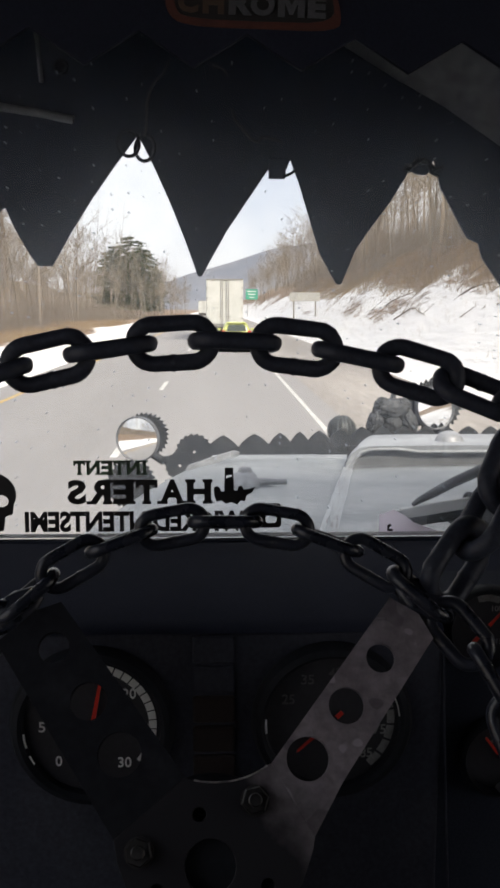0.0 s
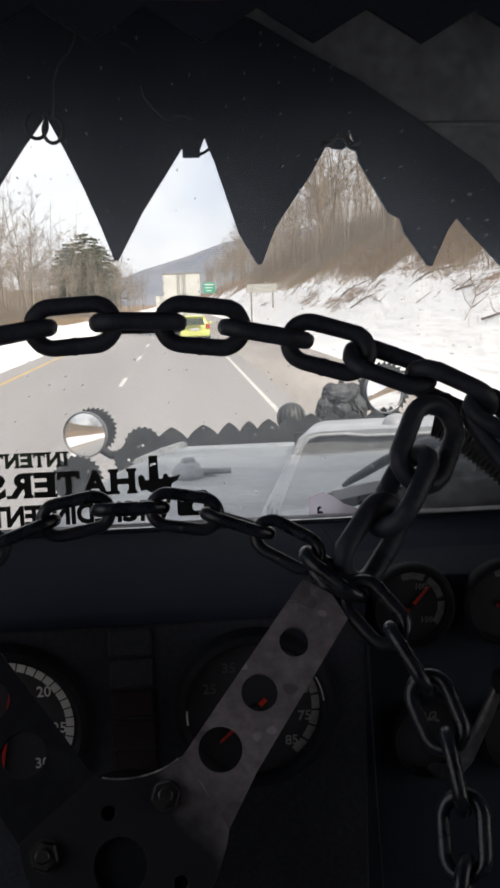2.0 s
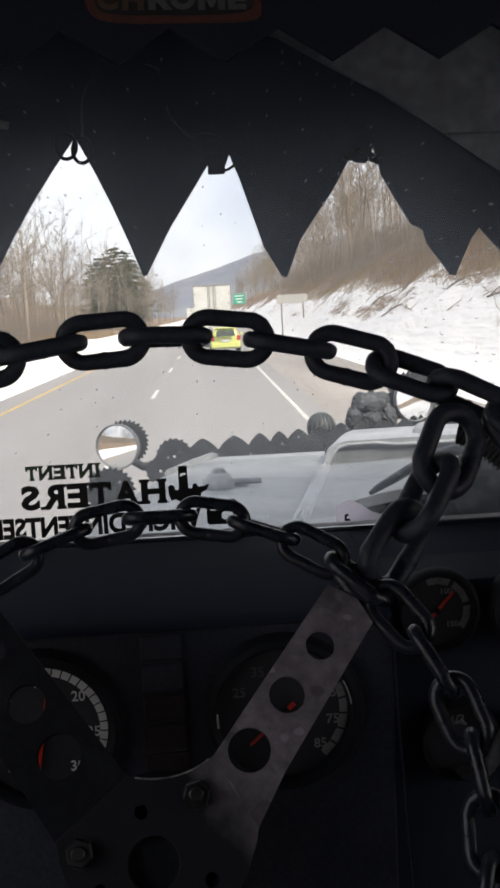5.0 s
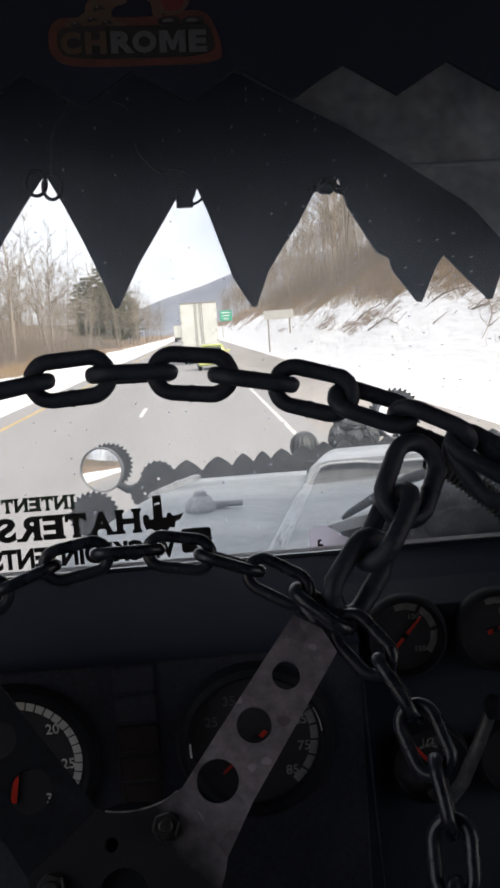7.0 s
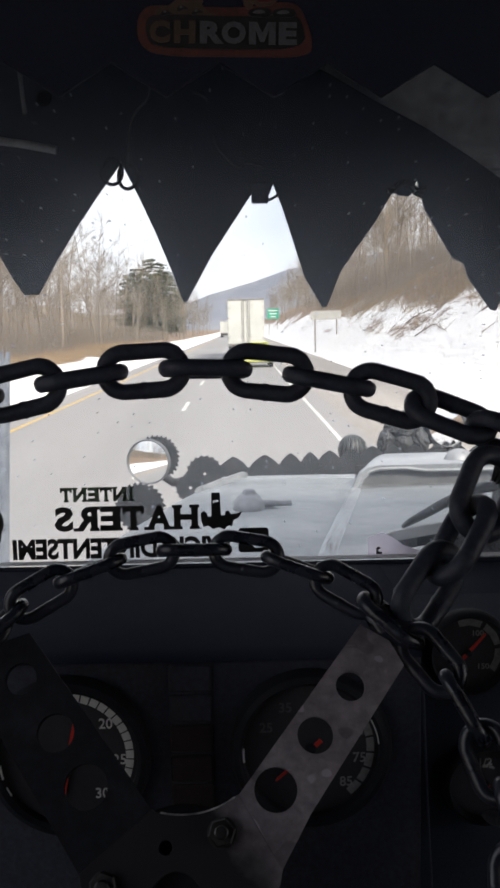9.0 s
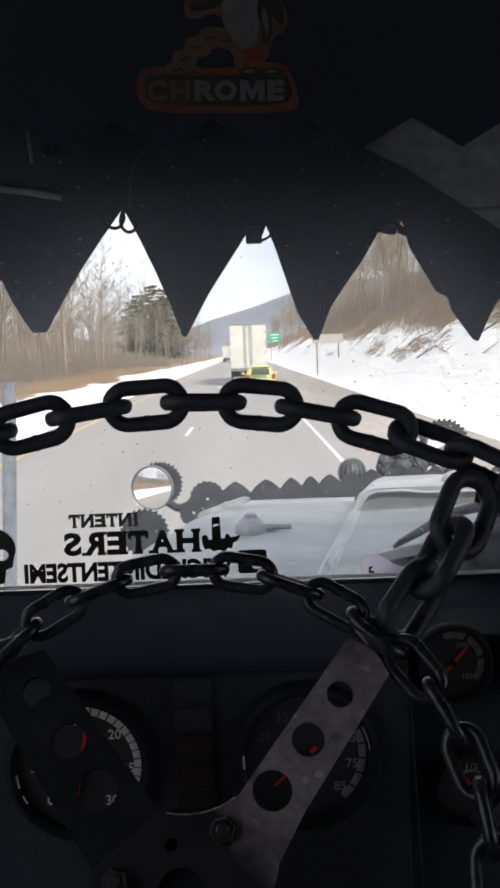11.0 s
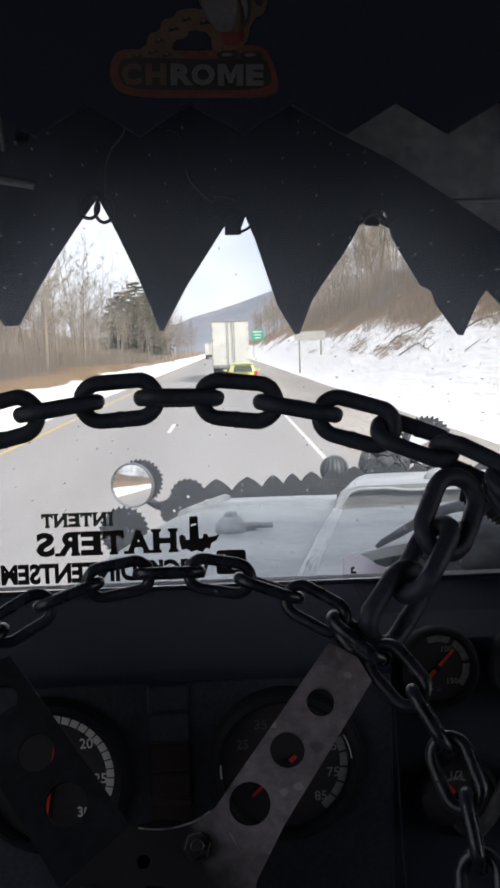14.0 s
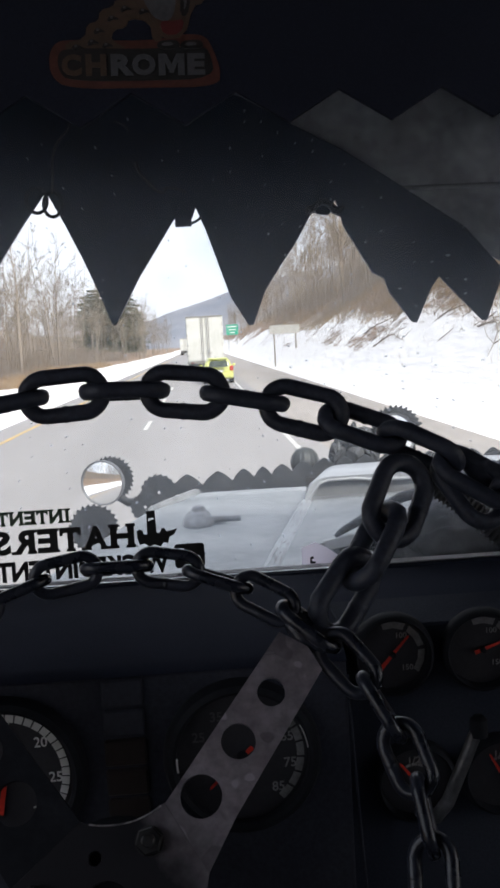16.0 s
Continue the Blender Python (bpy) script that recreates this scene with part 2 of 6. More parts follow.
# the haze of distance is mixed into this colour as blue-grey
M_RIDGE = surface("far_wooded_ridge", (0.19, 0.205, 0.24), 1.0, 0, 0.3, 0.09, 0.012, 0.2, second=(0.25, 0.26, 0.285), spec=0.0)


def mirror_material():
    m = bpy.data.materials.new("mirror_silver")
    m.use_nodes = True
    b = m.node_tree.nodes["Principled BSDF"]
    b.inputs["Base Color"].default_value = (0.86, 0.87, 0.87, 1)
    b.inputs["Metallic"].default_value, b.inputs["Roughness"].default_value = 1.0, 0.03
    return m


def windshield_material():
    """Clear glass with a thin film of road dust that scatters daylight."""
    m = bpy.data.materials.new("dusty_windshield_glass")
    m.use_nodes = True
    n, l = m.node_tree.nodes, m.node_tree.links
    n.remove(n["Principled BSDF"])
    clear, gloss, dust = n.new("ShaderNodeBsdfTransparent"), n.new("ShaderNodeBsdfGlossy"), n.new("ShaderNodeBsdfTranslucent")
    clear.inputs[0].default_value = (0.972, 0.972, 0.97, 1)
    gloss.inputs["Roughness"].default_value = 0.02
    dust.inputs[0].default_value = (0.74, 0.82, 0.93, 1)
    fres = n.new("ShaderNodeFresnel")
    fres.inputs[0].default_value = 1.35
    where, film = n.new("ShaderNodeTexCoord"), n.new("ShaderNodeTexNoise")
    film.inputs["Scale"].default_value, film.inputs["Detail"].default_value = 5, 5
    l.new(where.outputs["Object"], film.inputs["Vector"])
    axes, flat = n.new("ShaderNodeSeparateXYZ"), n.new("ShaderNodeCombineXYZ")
    l.new(where.outputs["Object"], axes.inputs[0])
    l.new(axes.outputs["X"], flat.inputs["X"])
    l.new(axes.outputs["Z"], flat.inputs["Y"])
    # specks of dried spray: small dots, one to a cell, of many sizes
    spots = n.new("ShaderNodeTexVoronoi")
    spots.voronoi_dimensions = "2D"
    spots.inputs["Scale"].default_value = 62
    l.new(flat.outputs[0], spots.inputs["Vector"])
    pick = n.new("ShaderNodeSeparateColor")
    l.new(spots.outputs["Color"], pick.inputs[0])
    size = n.new("ShaderNodeMapRange")
    size.inputs["From Min"].default_value, size.inputs["From Max"].default_value = 0.45, 1.0
    size.inputs["To Min"].default_value, size.inputs["To Max"].default_value = 0.0, 0.066
    l.new(pick.outputs[0], size.inputs[0])
    near = n.new("ShaderNodeMath")
    near.operation = "LESS_THAN"
    l.new(spots.outputs["Distance"], near.inputs[0])
    l.new(size.outputs[0], near.inputs[1])
    cutr = n.new("ShaderNodeMath")
    cutr.operation = "MULTIPLY"
    cutr.inputs[1].default_value = 0.34
    l.new(near.outputs[0], cutr.inputs[0])
    haze = n.new("ShaderNodeMapRange")
    haze.inputs["From Min"].default_value, haze.inputs["From Max"].default_value = 0.3, 0.7
    haze.inputs["To Min"].default_value, haze.inputs["To Max"].default_value = 0.040, 0.092
    l.new(film.outputs["Fac"], haze.inputs[0])
    add = n.new("ShaderNodeMath")
    add.operation = "ADD"
    l.new(cutr.outputs[0], add.inputs[0])
    l.new(haze.outputs[0], add.inputs[1])
    mix1, mix2 = n.new("ShaderNodeMixShader"), n.new("ShaderNodeMixShader")
    l.new(add.outputs[0], mix1.inputs[0])
    l.new(clear.outputs[0], mix1.inputs[1])
    l.new(dust.outputs[0], mix1.inputs[2])
    l.new(fres.outputs[0], mix2.inputs[0])
    l.new(mix1.outputs[0], mix2.inputs[1])
    l.new(gloss.outputs[0], mix2.inputs[2])
    l.new(mix2.outputs[0], n["Material Output"].inputs[0])
    return m


def ground_material():
    """Snow, with brown leaf litter showing through in patches and over the wooded slopes."""
    m = bpy.data.materials.new("snow_and_litter")
    m.use_nodes = True
    n, l = m.node_tree.nodes, m.node_tree.links
    b = n["Principled BSDF"]
    b.inputs["Roughness"].default_value, b.inputs["Specular IOR Level"].default_value = 0.85, 0.2
    where = n.new("ShaderNodeTexCoord")
    mp = n.new("ShaderNodeMapping")
    mp.inputs["Scale"].default_value = (1.0, 0.22, 1.0)
    l.new(where.outputs["Object"], mp.inputs[0])
    big, small = n.new("ShaderNodeTexNoise"), n.new("ShaderNodeTexNoise")
    big.inputs["Scale"].default_value, big.inputs["Detail"].default_value, big.inputs["Roughness"].default_value = 0.33, 9, 0.62
    small.inputs["Scale"].default_value, small.inputs["Detail"].default_value = 2.6, 8
    l.new(mp.outputs[0], big.inputs["Vector"])
    l.new(mp.outputs[0], small.inputs["Vector"])
    attr = n.new("ShaderNodeAttribute")
    attr.attribute_name = "litter"
    s1 = n.new("ShaderNodeMath")
    s1.operation = "MULTIPLY_ADD"
    s1.inputs[1].default_value, s1.inputs[2].default_value = 1.5, -0.72
    l.new(big.outputs["Fac"], s1.inputs[0])
    s2 = n.new("ShaderNodeMath")
    s2.operation = "ADD"
    l.new(s1.outputs[0], s2.inputs[0])
    l.new(attr.outputs["Fac"], s2.inputs[1])
    crumb = n.new("ShaderNodeTexNoise")
    crumb.inputs["Scale"].default_value, crumb.inputs["Detail"].default_value, crumb.inputs["Roughness"].default_value = 3.2, 9, 0.78
    l.new(mp.outputs[0], crumb.inputs["Vector"])
    s3 = n.new("ShaderNodeMath")
    s3.operation = "MULTIPLY_ADD"
    s3.inputs[1].default_value = 1.3
    l.new(crumb.outputs["Fac"], s3.inputs[0])
    s4 = n.new("ShaderNodeMath")
    s4.operation = "SUBTRACT"
    s4.inputs[1].default_value = 0.65
    l.new(s2.outputs[0], s3.inputs[2])
    l.new(s3.outputs[0], s4.inputs[0])
    cutr = n.new("ShaderNodeMapRange")
    cutr.inputs["From Min"].default_value, cutr.inputs["From Max"].default_value = 0.16, 0.36
    l.new(s4.outputs[0], cutr.inputs[0])
    ramp = n.new("ShaderNodeValToRGB")
    ramp.color_ramp.elements[0].position, ramp.color_ramp.elements[1].position = 0.3, 0.7
    ramp.color_ramp.elements[0].color, ramp.color_ramp.elements[1].color = (0.15, 0.102, 0.068, 1), (0.36, 0.262, 0.18, 1)
    l.new(small.outputs["Fac"], ramp.inputs[0])
    mix = n.new("ShaderNodeMix")
    mix.data_type = "RGBA"
    mix.inputs[6].default_value = (0.91, 0.90, 0.885, 1)
    l.new(cutr.outputs[0], mix.inputs[0])
    l.new(ramp.outputs[0], mix.inputs[7])
    l.new(mix.outputs[2], b.inputs["Base Color"])
    bp = n.new("ShaderNodeBump")
    bp.inputs["Strength"].default_value, bp.inputs["Distance"].default_value = 0.5, 0.25
    l.new(small.outputs["Fac"], bp.inputs["Height"])
    l.new(bp.outputs[0], b.inputs["Normal"])
    return m


_b = M_PAPER.node_tree.nodes["Principled BSDF"]
_t = M_PAPER.node_tree.nodes.new("ShaderNodeBsdfTranslucent")
_t.inputs[0].default_value = (0.97, 0.94, 1.0, 1)
_m = M_PAPER.node_tree.nodes.new("ShaderNodeMixShader")
_m.inputs[0].default_value = 0.95
M_PAPER.node_tree.links.new(_b.outputs[0], _m.inputs[1])
M_PAPER.node_tree.links.new(_t.outputs[0], _m.inputs[2])
M_PAPER.node_tree.links.new(_m.outputs[0], M_PAPER.node_tree.nodes["Material Output"].inputs[0])


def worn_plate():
    """Bare scuffed steel with the shade over the hub end painted in, with a ragged boundary."""
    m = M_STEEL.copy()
    m.name = "hub_shaded_steel"
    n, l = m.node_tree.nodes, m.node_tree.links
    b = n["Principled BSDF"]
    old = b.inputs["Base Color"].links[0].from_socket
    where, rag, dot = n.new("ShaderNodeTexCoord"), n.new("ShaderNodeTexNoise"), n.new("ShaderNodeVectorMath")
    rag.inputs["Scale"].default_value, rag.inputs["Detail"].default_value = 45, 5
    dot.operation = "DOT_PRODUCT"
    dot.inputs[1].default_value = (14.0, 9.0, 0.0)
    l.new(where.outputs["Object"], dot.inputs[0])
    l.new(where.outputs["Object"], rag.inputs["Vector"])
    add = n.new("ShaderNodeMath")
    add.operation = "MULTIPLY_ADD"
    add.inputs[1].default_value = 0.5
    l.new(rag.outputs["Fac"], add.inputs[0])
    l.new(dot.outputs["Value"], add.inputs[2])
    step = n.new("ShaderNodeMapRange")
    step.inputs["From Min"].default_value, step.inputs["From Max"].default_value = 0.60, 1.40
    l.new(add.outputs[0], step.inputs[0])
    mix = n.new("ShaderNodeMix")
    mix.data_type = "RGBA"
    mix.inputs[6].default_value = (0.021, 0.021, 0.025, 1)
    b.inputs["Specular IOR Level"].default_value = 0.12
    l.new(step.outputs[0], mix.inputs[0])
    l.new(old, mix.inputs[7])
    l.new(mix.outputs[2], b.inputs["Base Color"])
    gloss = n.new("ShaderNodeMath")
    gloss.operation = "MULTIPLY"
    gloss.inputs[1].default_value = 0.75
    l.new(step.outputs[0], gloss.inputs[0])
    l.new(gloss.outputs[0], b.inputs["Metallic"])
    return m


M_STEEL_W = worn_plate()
M_STEEL_A = flecked(flecked(flecked(worn_plate(), (0.05, 0.045, 0.05), 48, 0.60, 0.35), (0.92, 0.86, 0.95), 40, 0.60, 0.16), (0.95, 0.90, 0.97), 75, 0.645, 0.5)
n_, l_ = M_GREEN_VINYL.node_tree.nodes, M_GREEN_VINYL.node_tree.links
_g = n_.new("ShaderNodeBsdfTranslucent")
_g.inputs[0].default_value = (0.16, 0.24, 0.17, 1)
_x = n_.new("ShaderNodeMixShader")
_x.inputs[0].default_value = 0.5
l_.new(n_["Principled BSDF"].outputs[0], _x.inputs[1])
l_.new(_g.outputs[0], _x.inputs[2])
l_.new(_x.outputs[0], n_["Material Output"].inputs[0])
M_MIRROR, M_GLASS, M_GROUND = mirror_material(), windshield_material(), ground_material()


flecked(M_TOOTH, (0.30, 0.31, 0.34), 420, 0.765, 0.8)
flecked(M_CAP, (0.5, 0.51, 0.52), 180, 0.70, 0.8)
flecked(M_HOOD, (0.30, 0.31, 0.32), 70, 0.72, 0.7)
flecked(M_SCOOP, (0.24, 0.24, 0.25), 60, 0.66, 0.7)


# ---- builders ----
def link_mesh(name, me, material, parent=None, label=""):
    ob = new(name, me)
    if material and not me.materials:
        me.materials.append(material)
    ob.parent = parent
    if label:
        ob["label"] = label
    return ob


def part(name, bm, material, parent=None, label=""):
    """One mesh object from a bmesh, under a thing or a part."""
    me = bpy.data.meshes.new(name)
    bm.normal_update()
    bm.to_mesh(me)
    bm.free()
    return link_mesh(name, me, material, parent, label)


def thing(name, m, label, category, group="", kind=""):
    ob = new(name)
    ob.empty_display_size = 0.05
    ob.matrix_world = m
    return tagged(ob, label, category, group, kind)


def smooth(ob, angle=40):
    ob.data.shade_smooth()
    ob.data.set_sharp_from_angle(angle=radians(angle))
    return ob


def add_box(bm, lo, hi, bevel=0.0, segments=2):
    """A box between two corners, its edges rounded by bevel."""
    made = bmesh.ops.create_cube(bm, size=1)["verts"]
    size, mid = [h - l for l, h in zip(lo, hi)], [(l + h) / 2 for l, h in zip(lo, hi)]
    for v in made:
        v.co = Vector([c * s + m for c, s, m in zip(v.co, size, mid)])
    if bevel:
        edges = list({e for v in made for e in v.link_edges})
        bmesh.ops.bevel(bm, geom=edges, offset=bevel, segments=segments, profile=0.5, affect="EDGES")
    return bm


def box(lo, hi, bevel=0.0, segments=2):
    return add_box(bmesh.new(), lo, hi, bevel, segments)


def add_tube(bm, points, radii, sides=10, closed=False, caps=True):
    """A tube along points with a radius at each."""
    pts = [Vector(p) for p in points]
    if not hasattr(radii, "__len__"):
        radii = [radii] * len(pts)
    rings, side = [], None
    for i, p in enumerate(pts):
        a = pts[i - 1] if i or closed else pts[0]
        b = pts[(i + 1) % len(pts)] if i + 1 < len(pts) or closed else pts[-1]
        d = (b - a).normalized()
        if side is None:
            side = d.orthogonal().normalized()
        side = (side - d * side.dot(d)).normalized()
        other = d.cross(side)
        rings.append([bm.verts.new(p + radii[i] * (math.cos(k * math.tau / sides) * side + math.sin(k * math.tau / sides) * other)) for k in range(sides)])
    pairs = list(zip(rings, rings[1:])) + ([(rings[-1], rings[0])] if closed else [])
    for r, s in pairs:
        for k in range(sides):
            bm.faces.new((r[k], r[(k + 1) % sides], s[(k + 1) % sides], s[k]))
    if caps and not closed:
        bm.faces.new(rings[0][::-1])
        bm.faces.new(rings[-1])
    return bm


def tube(points, radii, sides=10, closed=False):
    return add_tube(bmesh.new(), points, radii, sides, closed)


def lathe(profile, sides=48, closed=False):
    """A turned body round z from (radius, height) pairs."""
    bm = bmesh.new()
    rings = []
    for r, z in profile:
        if r < 1e-6:
            rings.append([bm.verts.new((0, 0, z))])
        else:
            rings.append([bm.verts.new((r * math.cos(k * math.tau / sides), r * math.sin(k * math.tau / sides), z)) for k in range(sides)])
    for a, b in list(zip(rings, rings[1:])) + ([(rings[-1], rings[0])] if closed else []):
        for k in range(sides):
            q = (k + 1) % sides
            if len(a) == 1:
                bm.faces.new((a[0], b[k], b[q]))
            elif len(b) == 1:
                bm.faces.new((a[k], a[q], b[0]))
            else:
                bm.faces.new((a[k], a[q], b[q], b[k]))
    bmesh.ops.recalc_face_normals(bm, faces=bm.faces)
    return bm


def plate_mesh(name, outlines, thick, bevel=0.0):
    """A flat plate in the xy plane, cut to closed outlines (inner ones are holes), centred on z = 0."""
    cu = bpy.data.curves.new(name, "CURVE")
    cu.dimensions, cu.fill_mode, cu.extrude = "2D", "BOTH", max(thick / 2 - bevel, 0)
    cu.bevel_depth, cu.bevel_resolution, cu.offset = bevel, 1, -bevel
    for line in outlines:
        sp = cu.splines.new("POLY")
        sp.points.add(len(line) - 1)
        for p, (x, y) in zip(sp.points, line):
            p.co = (x, y, 0, 1)
        sp.use_cyclic_u = True
    ob = bpy.data.objects.new(name, cu)
    me = bpy.data.meshes.new_from_object(ob)
    me.name = name
    bpy.data.objects.remove(ob)
    bpy.data.curves.remove(cu)
    me.materials.clear()
    return me


def word_mesh(name, text, width, height, thick, bold=0.0):
    """Raised lettering in the built-in font, fitted to a width and height, its lower left corner at the origin."""
    cu = bpy.data.curves.new(name, "FONT")
    cu.body, cu.size, cu.extrude, cu.offset = text, 1.0, 0.01, bold
    cu.resolution_u = 3
    ob = bpy.data.objects.new(name, cu)
    me = bpy.data.meshes.new_from_object(ob)
    me.name = name
    bpy.data.objects.remove(ob)
    bpy.data.curves.remove(cu)
    me.materials.clear()
    co = np.empty(len(me.vertices) * 3)
    me.vertices.foreach_get("co", co)
    co = co.reshape(-1, 3)
    lo, hi = co.min(0), co.max(0)
    co = (co - lo) / (hi - lo) * (width, height, thick)
    me.vertices.foreach_set("co", co.ravel())
    me.update()
    return me


def disc_line(cx, cy, r, n=28, start=0.0):
    return [(cx + r * math.cos(start + k * math.tau / n), cy + r * math.sin(start + k * math.tau / n)) for k in range(n)]


# a plate drawn in x and z, seen from behind the windscreen
STAND = Matrix.Rotation(radians(90), 4, "X")


def upright(name, outlines, y, thick, material, parent=None, label="", bevel=0.0):
    ob = link_mesh(name, plate_mesh(name, outlines, thick, bevel), material, parent, label)
    ob.matrix_world = Matrix.Translation((0, y, 0)) @ STAND
    return ob


def extruded_profile(profile, x0, x1, bevel=0.0):
    """A solid whose y-z profile runs from x0 to x1."""
    bm = bmesh.new()
    a = [bm.verts.new((x0, y, z)) for y, z in profile]
    b = [bm.verts.new((x1, y, z)) for y, z in profile]
    n = len(profile)
    for k in range(n):
        bm.faces.new((a[k], a[(k + 1) % n], b[(k + 1) % n], b[k]))
    bm.faces.new(a[::-1])
    bm.faces.new(b)
    bmesh.ops.recalc_face_normals(bm, faces=bm.faces)
    return bm


# ---- ground, road and distance ----
def bump_noise(x, y, s, seed=0.0):
    return noise.noise((x * s + seed, y * s - seed, seed * 0.7))


# the road climbs gently ahead, by a slope fitted to the camera's view
RISE = 0.004


def ground_height(x, y):
    return bed_height(x, y) + RISE * y


def bed_height(x, y):
    """Road bed flat, a steep snowy bank on the right with wooded slope above, low verge and wood on the left."""
    n1, n2 = bump_noise(x, y, 0.35, 3.1), bump_noise(x, y, 0.09, 8.2)
    if x > 6.2:
        d = x - 6.2
        foot = max(0.0, min(1.0, d / 0.8))
        top = 6.4 + 1.3 * n2
        rise = top * (1 - math.exp(-((d / 5.2) ** 1.5)))
        far = max(0.0, d - 6) * 0.30
        far = 34 * (1 - math.exp(-far / 34))
        return foot * (0.05 + 0.35 * n1 * min(1, d / 4)) + rise + far
    if x < -7.0:
        d = -7.0 - x
        foot = max(0.0, min(1.0, d / 0.8))
        return foot * (0.12 + 0.12 * n1) + 0.03 * d * min(1, d / 10) * 0.5 + 0.5 * n2 * min(1, d / 8)
    return -0.02


def litter_amount(x, y):
    if x > 6.2:
        d = x - 6.2
        patch = bump_noise(x * 1.5 + 0.05 * y, 0.22 * y, 0.2, 4.4)
        return max(0.0, min(1.0, (d - 4.1) / 4.5)) + (0.04 + 0.62 * max(0.0, patch) if d > 2.2 else -0.16)
    if x < -7:
        d = -7 - x
        ragged = bump_noise(x * 1.3, 0.3 * y, 0.5, 6.1)
        return max(0.0, min(0.95, (d - 4.1) / 3.0)) - 0.08 + 0.34 * ragged * min(1.0, d / 3.0)
    return 0.0


def build_ground():
    xs = sorted({-900, -600, -400, -250, -160, -110, -80, *np.arange(-60, -18, 3.0).tolist(), *np.arange(-18, -7, 0.6).tolist(), -7, -6.99, 6.19, 6.2,
                 *np.arange(6.5, 20, 0.45).tolist(), *np.arange(20, 60, 2.5).tolist(), 80, 110, 160, 250, 400, 600, 900})
    ys = sorted({-400, -250, -150, -80, -40, -20, -8, *np.arange(0, 70, 0.9).tolist(), *np.arange(70, 160, 3).tolist(), *np.arange(160, 400, 12).tolist(), 500, 700, 1000, 1500, 2500, 4000})
    verts = [(x, y, ground_height(x, y)) for y in ys for x in xs]
    w = len(xs)
    faces = [(j * w + i, j * w + i + 1, (j + 1) * w + i + 1, (j + 1) * w + i) for j in range(len(ys) - 1) for i in range(w - 1)]
    me = bpy.data.meshes.new("ground")
    me.from_pydata(verts, [], faces)
    layer = me.attributes.new("litter", "FLOAT", "POINT")
    layer.data.foreach_set("value", [litter_amount(v[0], v[1]) for v in verts])
    me.shade_smooth()
    return tagged(link_mesh("ground", me, M_GROUND), "snow-covered verge and bank with brown leaf litter", "ground", kind="structure")


build_ground()

# the carriageway: left shoulder, two lanes, right shoulder
CLIMB = Matrix.Rotation(math.atan(RISE), 4, "X")


def climbing(ob):
    ob.matrix_world = CLIMB @ ob.matrix_world
    return ob


tagged(climbing(part("road", box((-6.3, -400, -0.3), (2.6, 3500, 0.0)), M_ROAD)), "pale grey salted two-lane asphalt road", "road", kind="structure")
tagged(climbing(part("road_shoulder", box((2.6, -400, -0.3), (6.1, 3500, -0.012)), M_SHOULDER)), "dusty asphalt shoulder beside the lane", "road", kind="structure")
for x, w, mat_, text in ((2.03, 0.105, M_WHITE_LINE, "solid white edge line on the asphalt"), (-5.33, 0.13, M_YELLOW_LINE, "solid yellow edge line on the asphalt")):
    tagged(climbing(part("lane_line", box((x - w / 2, -100, 0.001), (x + w / 2, 1500, 0.006)), mat_)), text, "road marking", kind="structure")
dash_me = None
for k in range(34):
    if dash_me is None:
        ob = part("lane_dash", box((-0.06, 0, 0.001), (0.06, 3.05, 0.006)), M_WHITE_LINE)
        dash_me = ob.data
    else:
        ob = link_mesh("lane_dash", dash_me, None)
    ob.matrix_world = CLIMB @ Matrix.Translation((-1.62, 2.2 + 12.2 * (k - 1), 0))
    tagged(ob, "white dashed lane stripe on the asphalt", "road marking", "lane dashes", "structure")


def build_ridge():
    """A long wooded ridge far ahead, higher to the right."""
    verts, faces = [], []
    n, depth = 160, (0, 0.35, 0.7, 1.0)
    for i in range(n + 1):
        x = -1500 + 3000 * i / n
        crest = 84 + 60 * math.tanh(x / 180) + 5 * bump_noise(x, 0, 0.012, 4) + 2.2 * bump_noise(x, 0, 0.06, 9)
        for d in depth:
            verts.append((x, 1250 + 420 * d + 30 * bump_noise(x, d * 300, 0.01, 2), max(0.0, crest * (d ** 0.8)) - 2))
    m = len(depth)
    for i in range(n):
        for j in range(m - 1):
            faces.append((i * m + j, (i + 1) * m + j, (i + 1) * m + j + 1, i * m + j + 1))
    me = bpy.data.meshes.new("backdrop_ridge")
    me.from_pydata(verts, [], faces)
    me.shade_smooth()
    return tagged(link_mesh("backdrop_ridge", me, M_RIDGE), "wooded ridge far along the road, blue-grey haze in its colour", "hill", kind="structure")


build_ridge()


# ---- trees ----
class Sticks:
    """Gathers tapered three-sided sticks for one mesh."""

    def __init__(self):
        self.verts, self.faces = [], []

    def stick(self, a, b, ra, rb):
        d = b - a
        s = d.orthogonal().normalized()
        o = d.normalized().cross(s)
        base = len(self.verts)
        for p, r in ((a, ra), (b, rb)):
            for k in range(3):
                q = p + r * (math.cos(k * 2.0944) * s + math.sin(k * 2.0944) * o)
                self.verts.append((q.x, q.y, q.z))
        for k in range(3):
            q = (k + 1) % 3
            self.faces.append((base + k, base + q, base + 3 + q, base + 3 + k))

    def mesh(self, name):
        me = bpy.data.meshes.new(name)
        me.from_pydata(self.verts, [], self.faces)
        return me


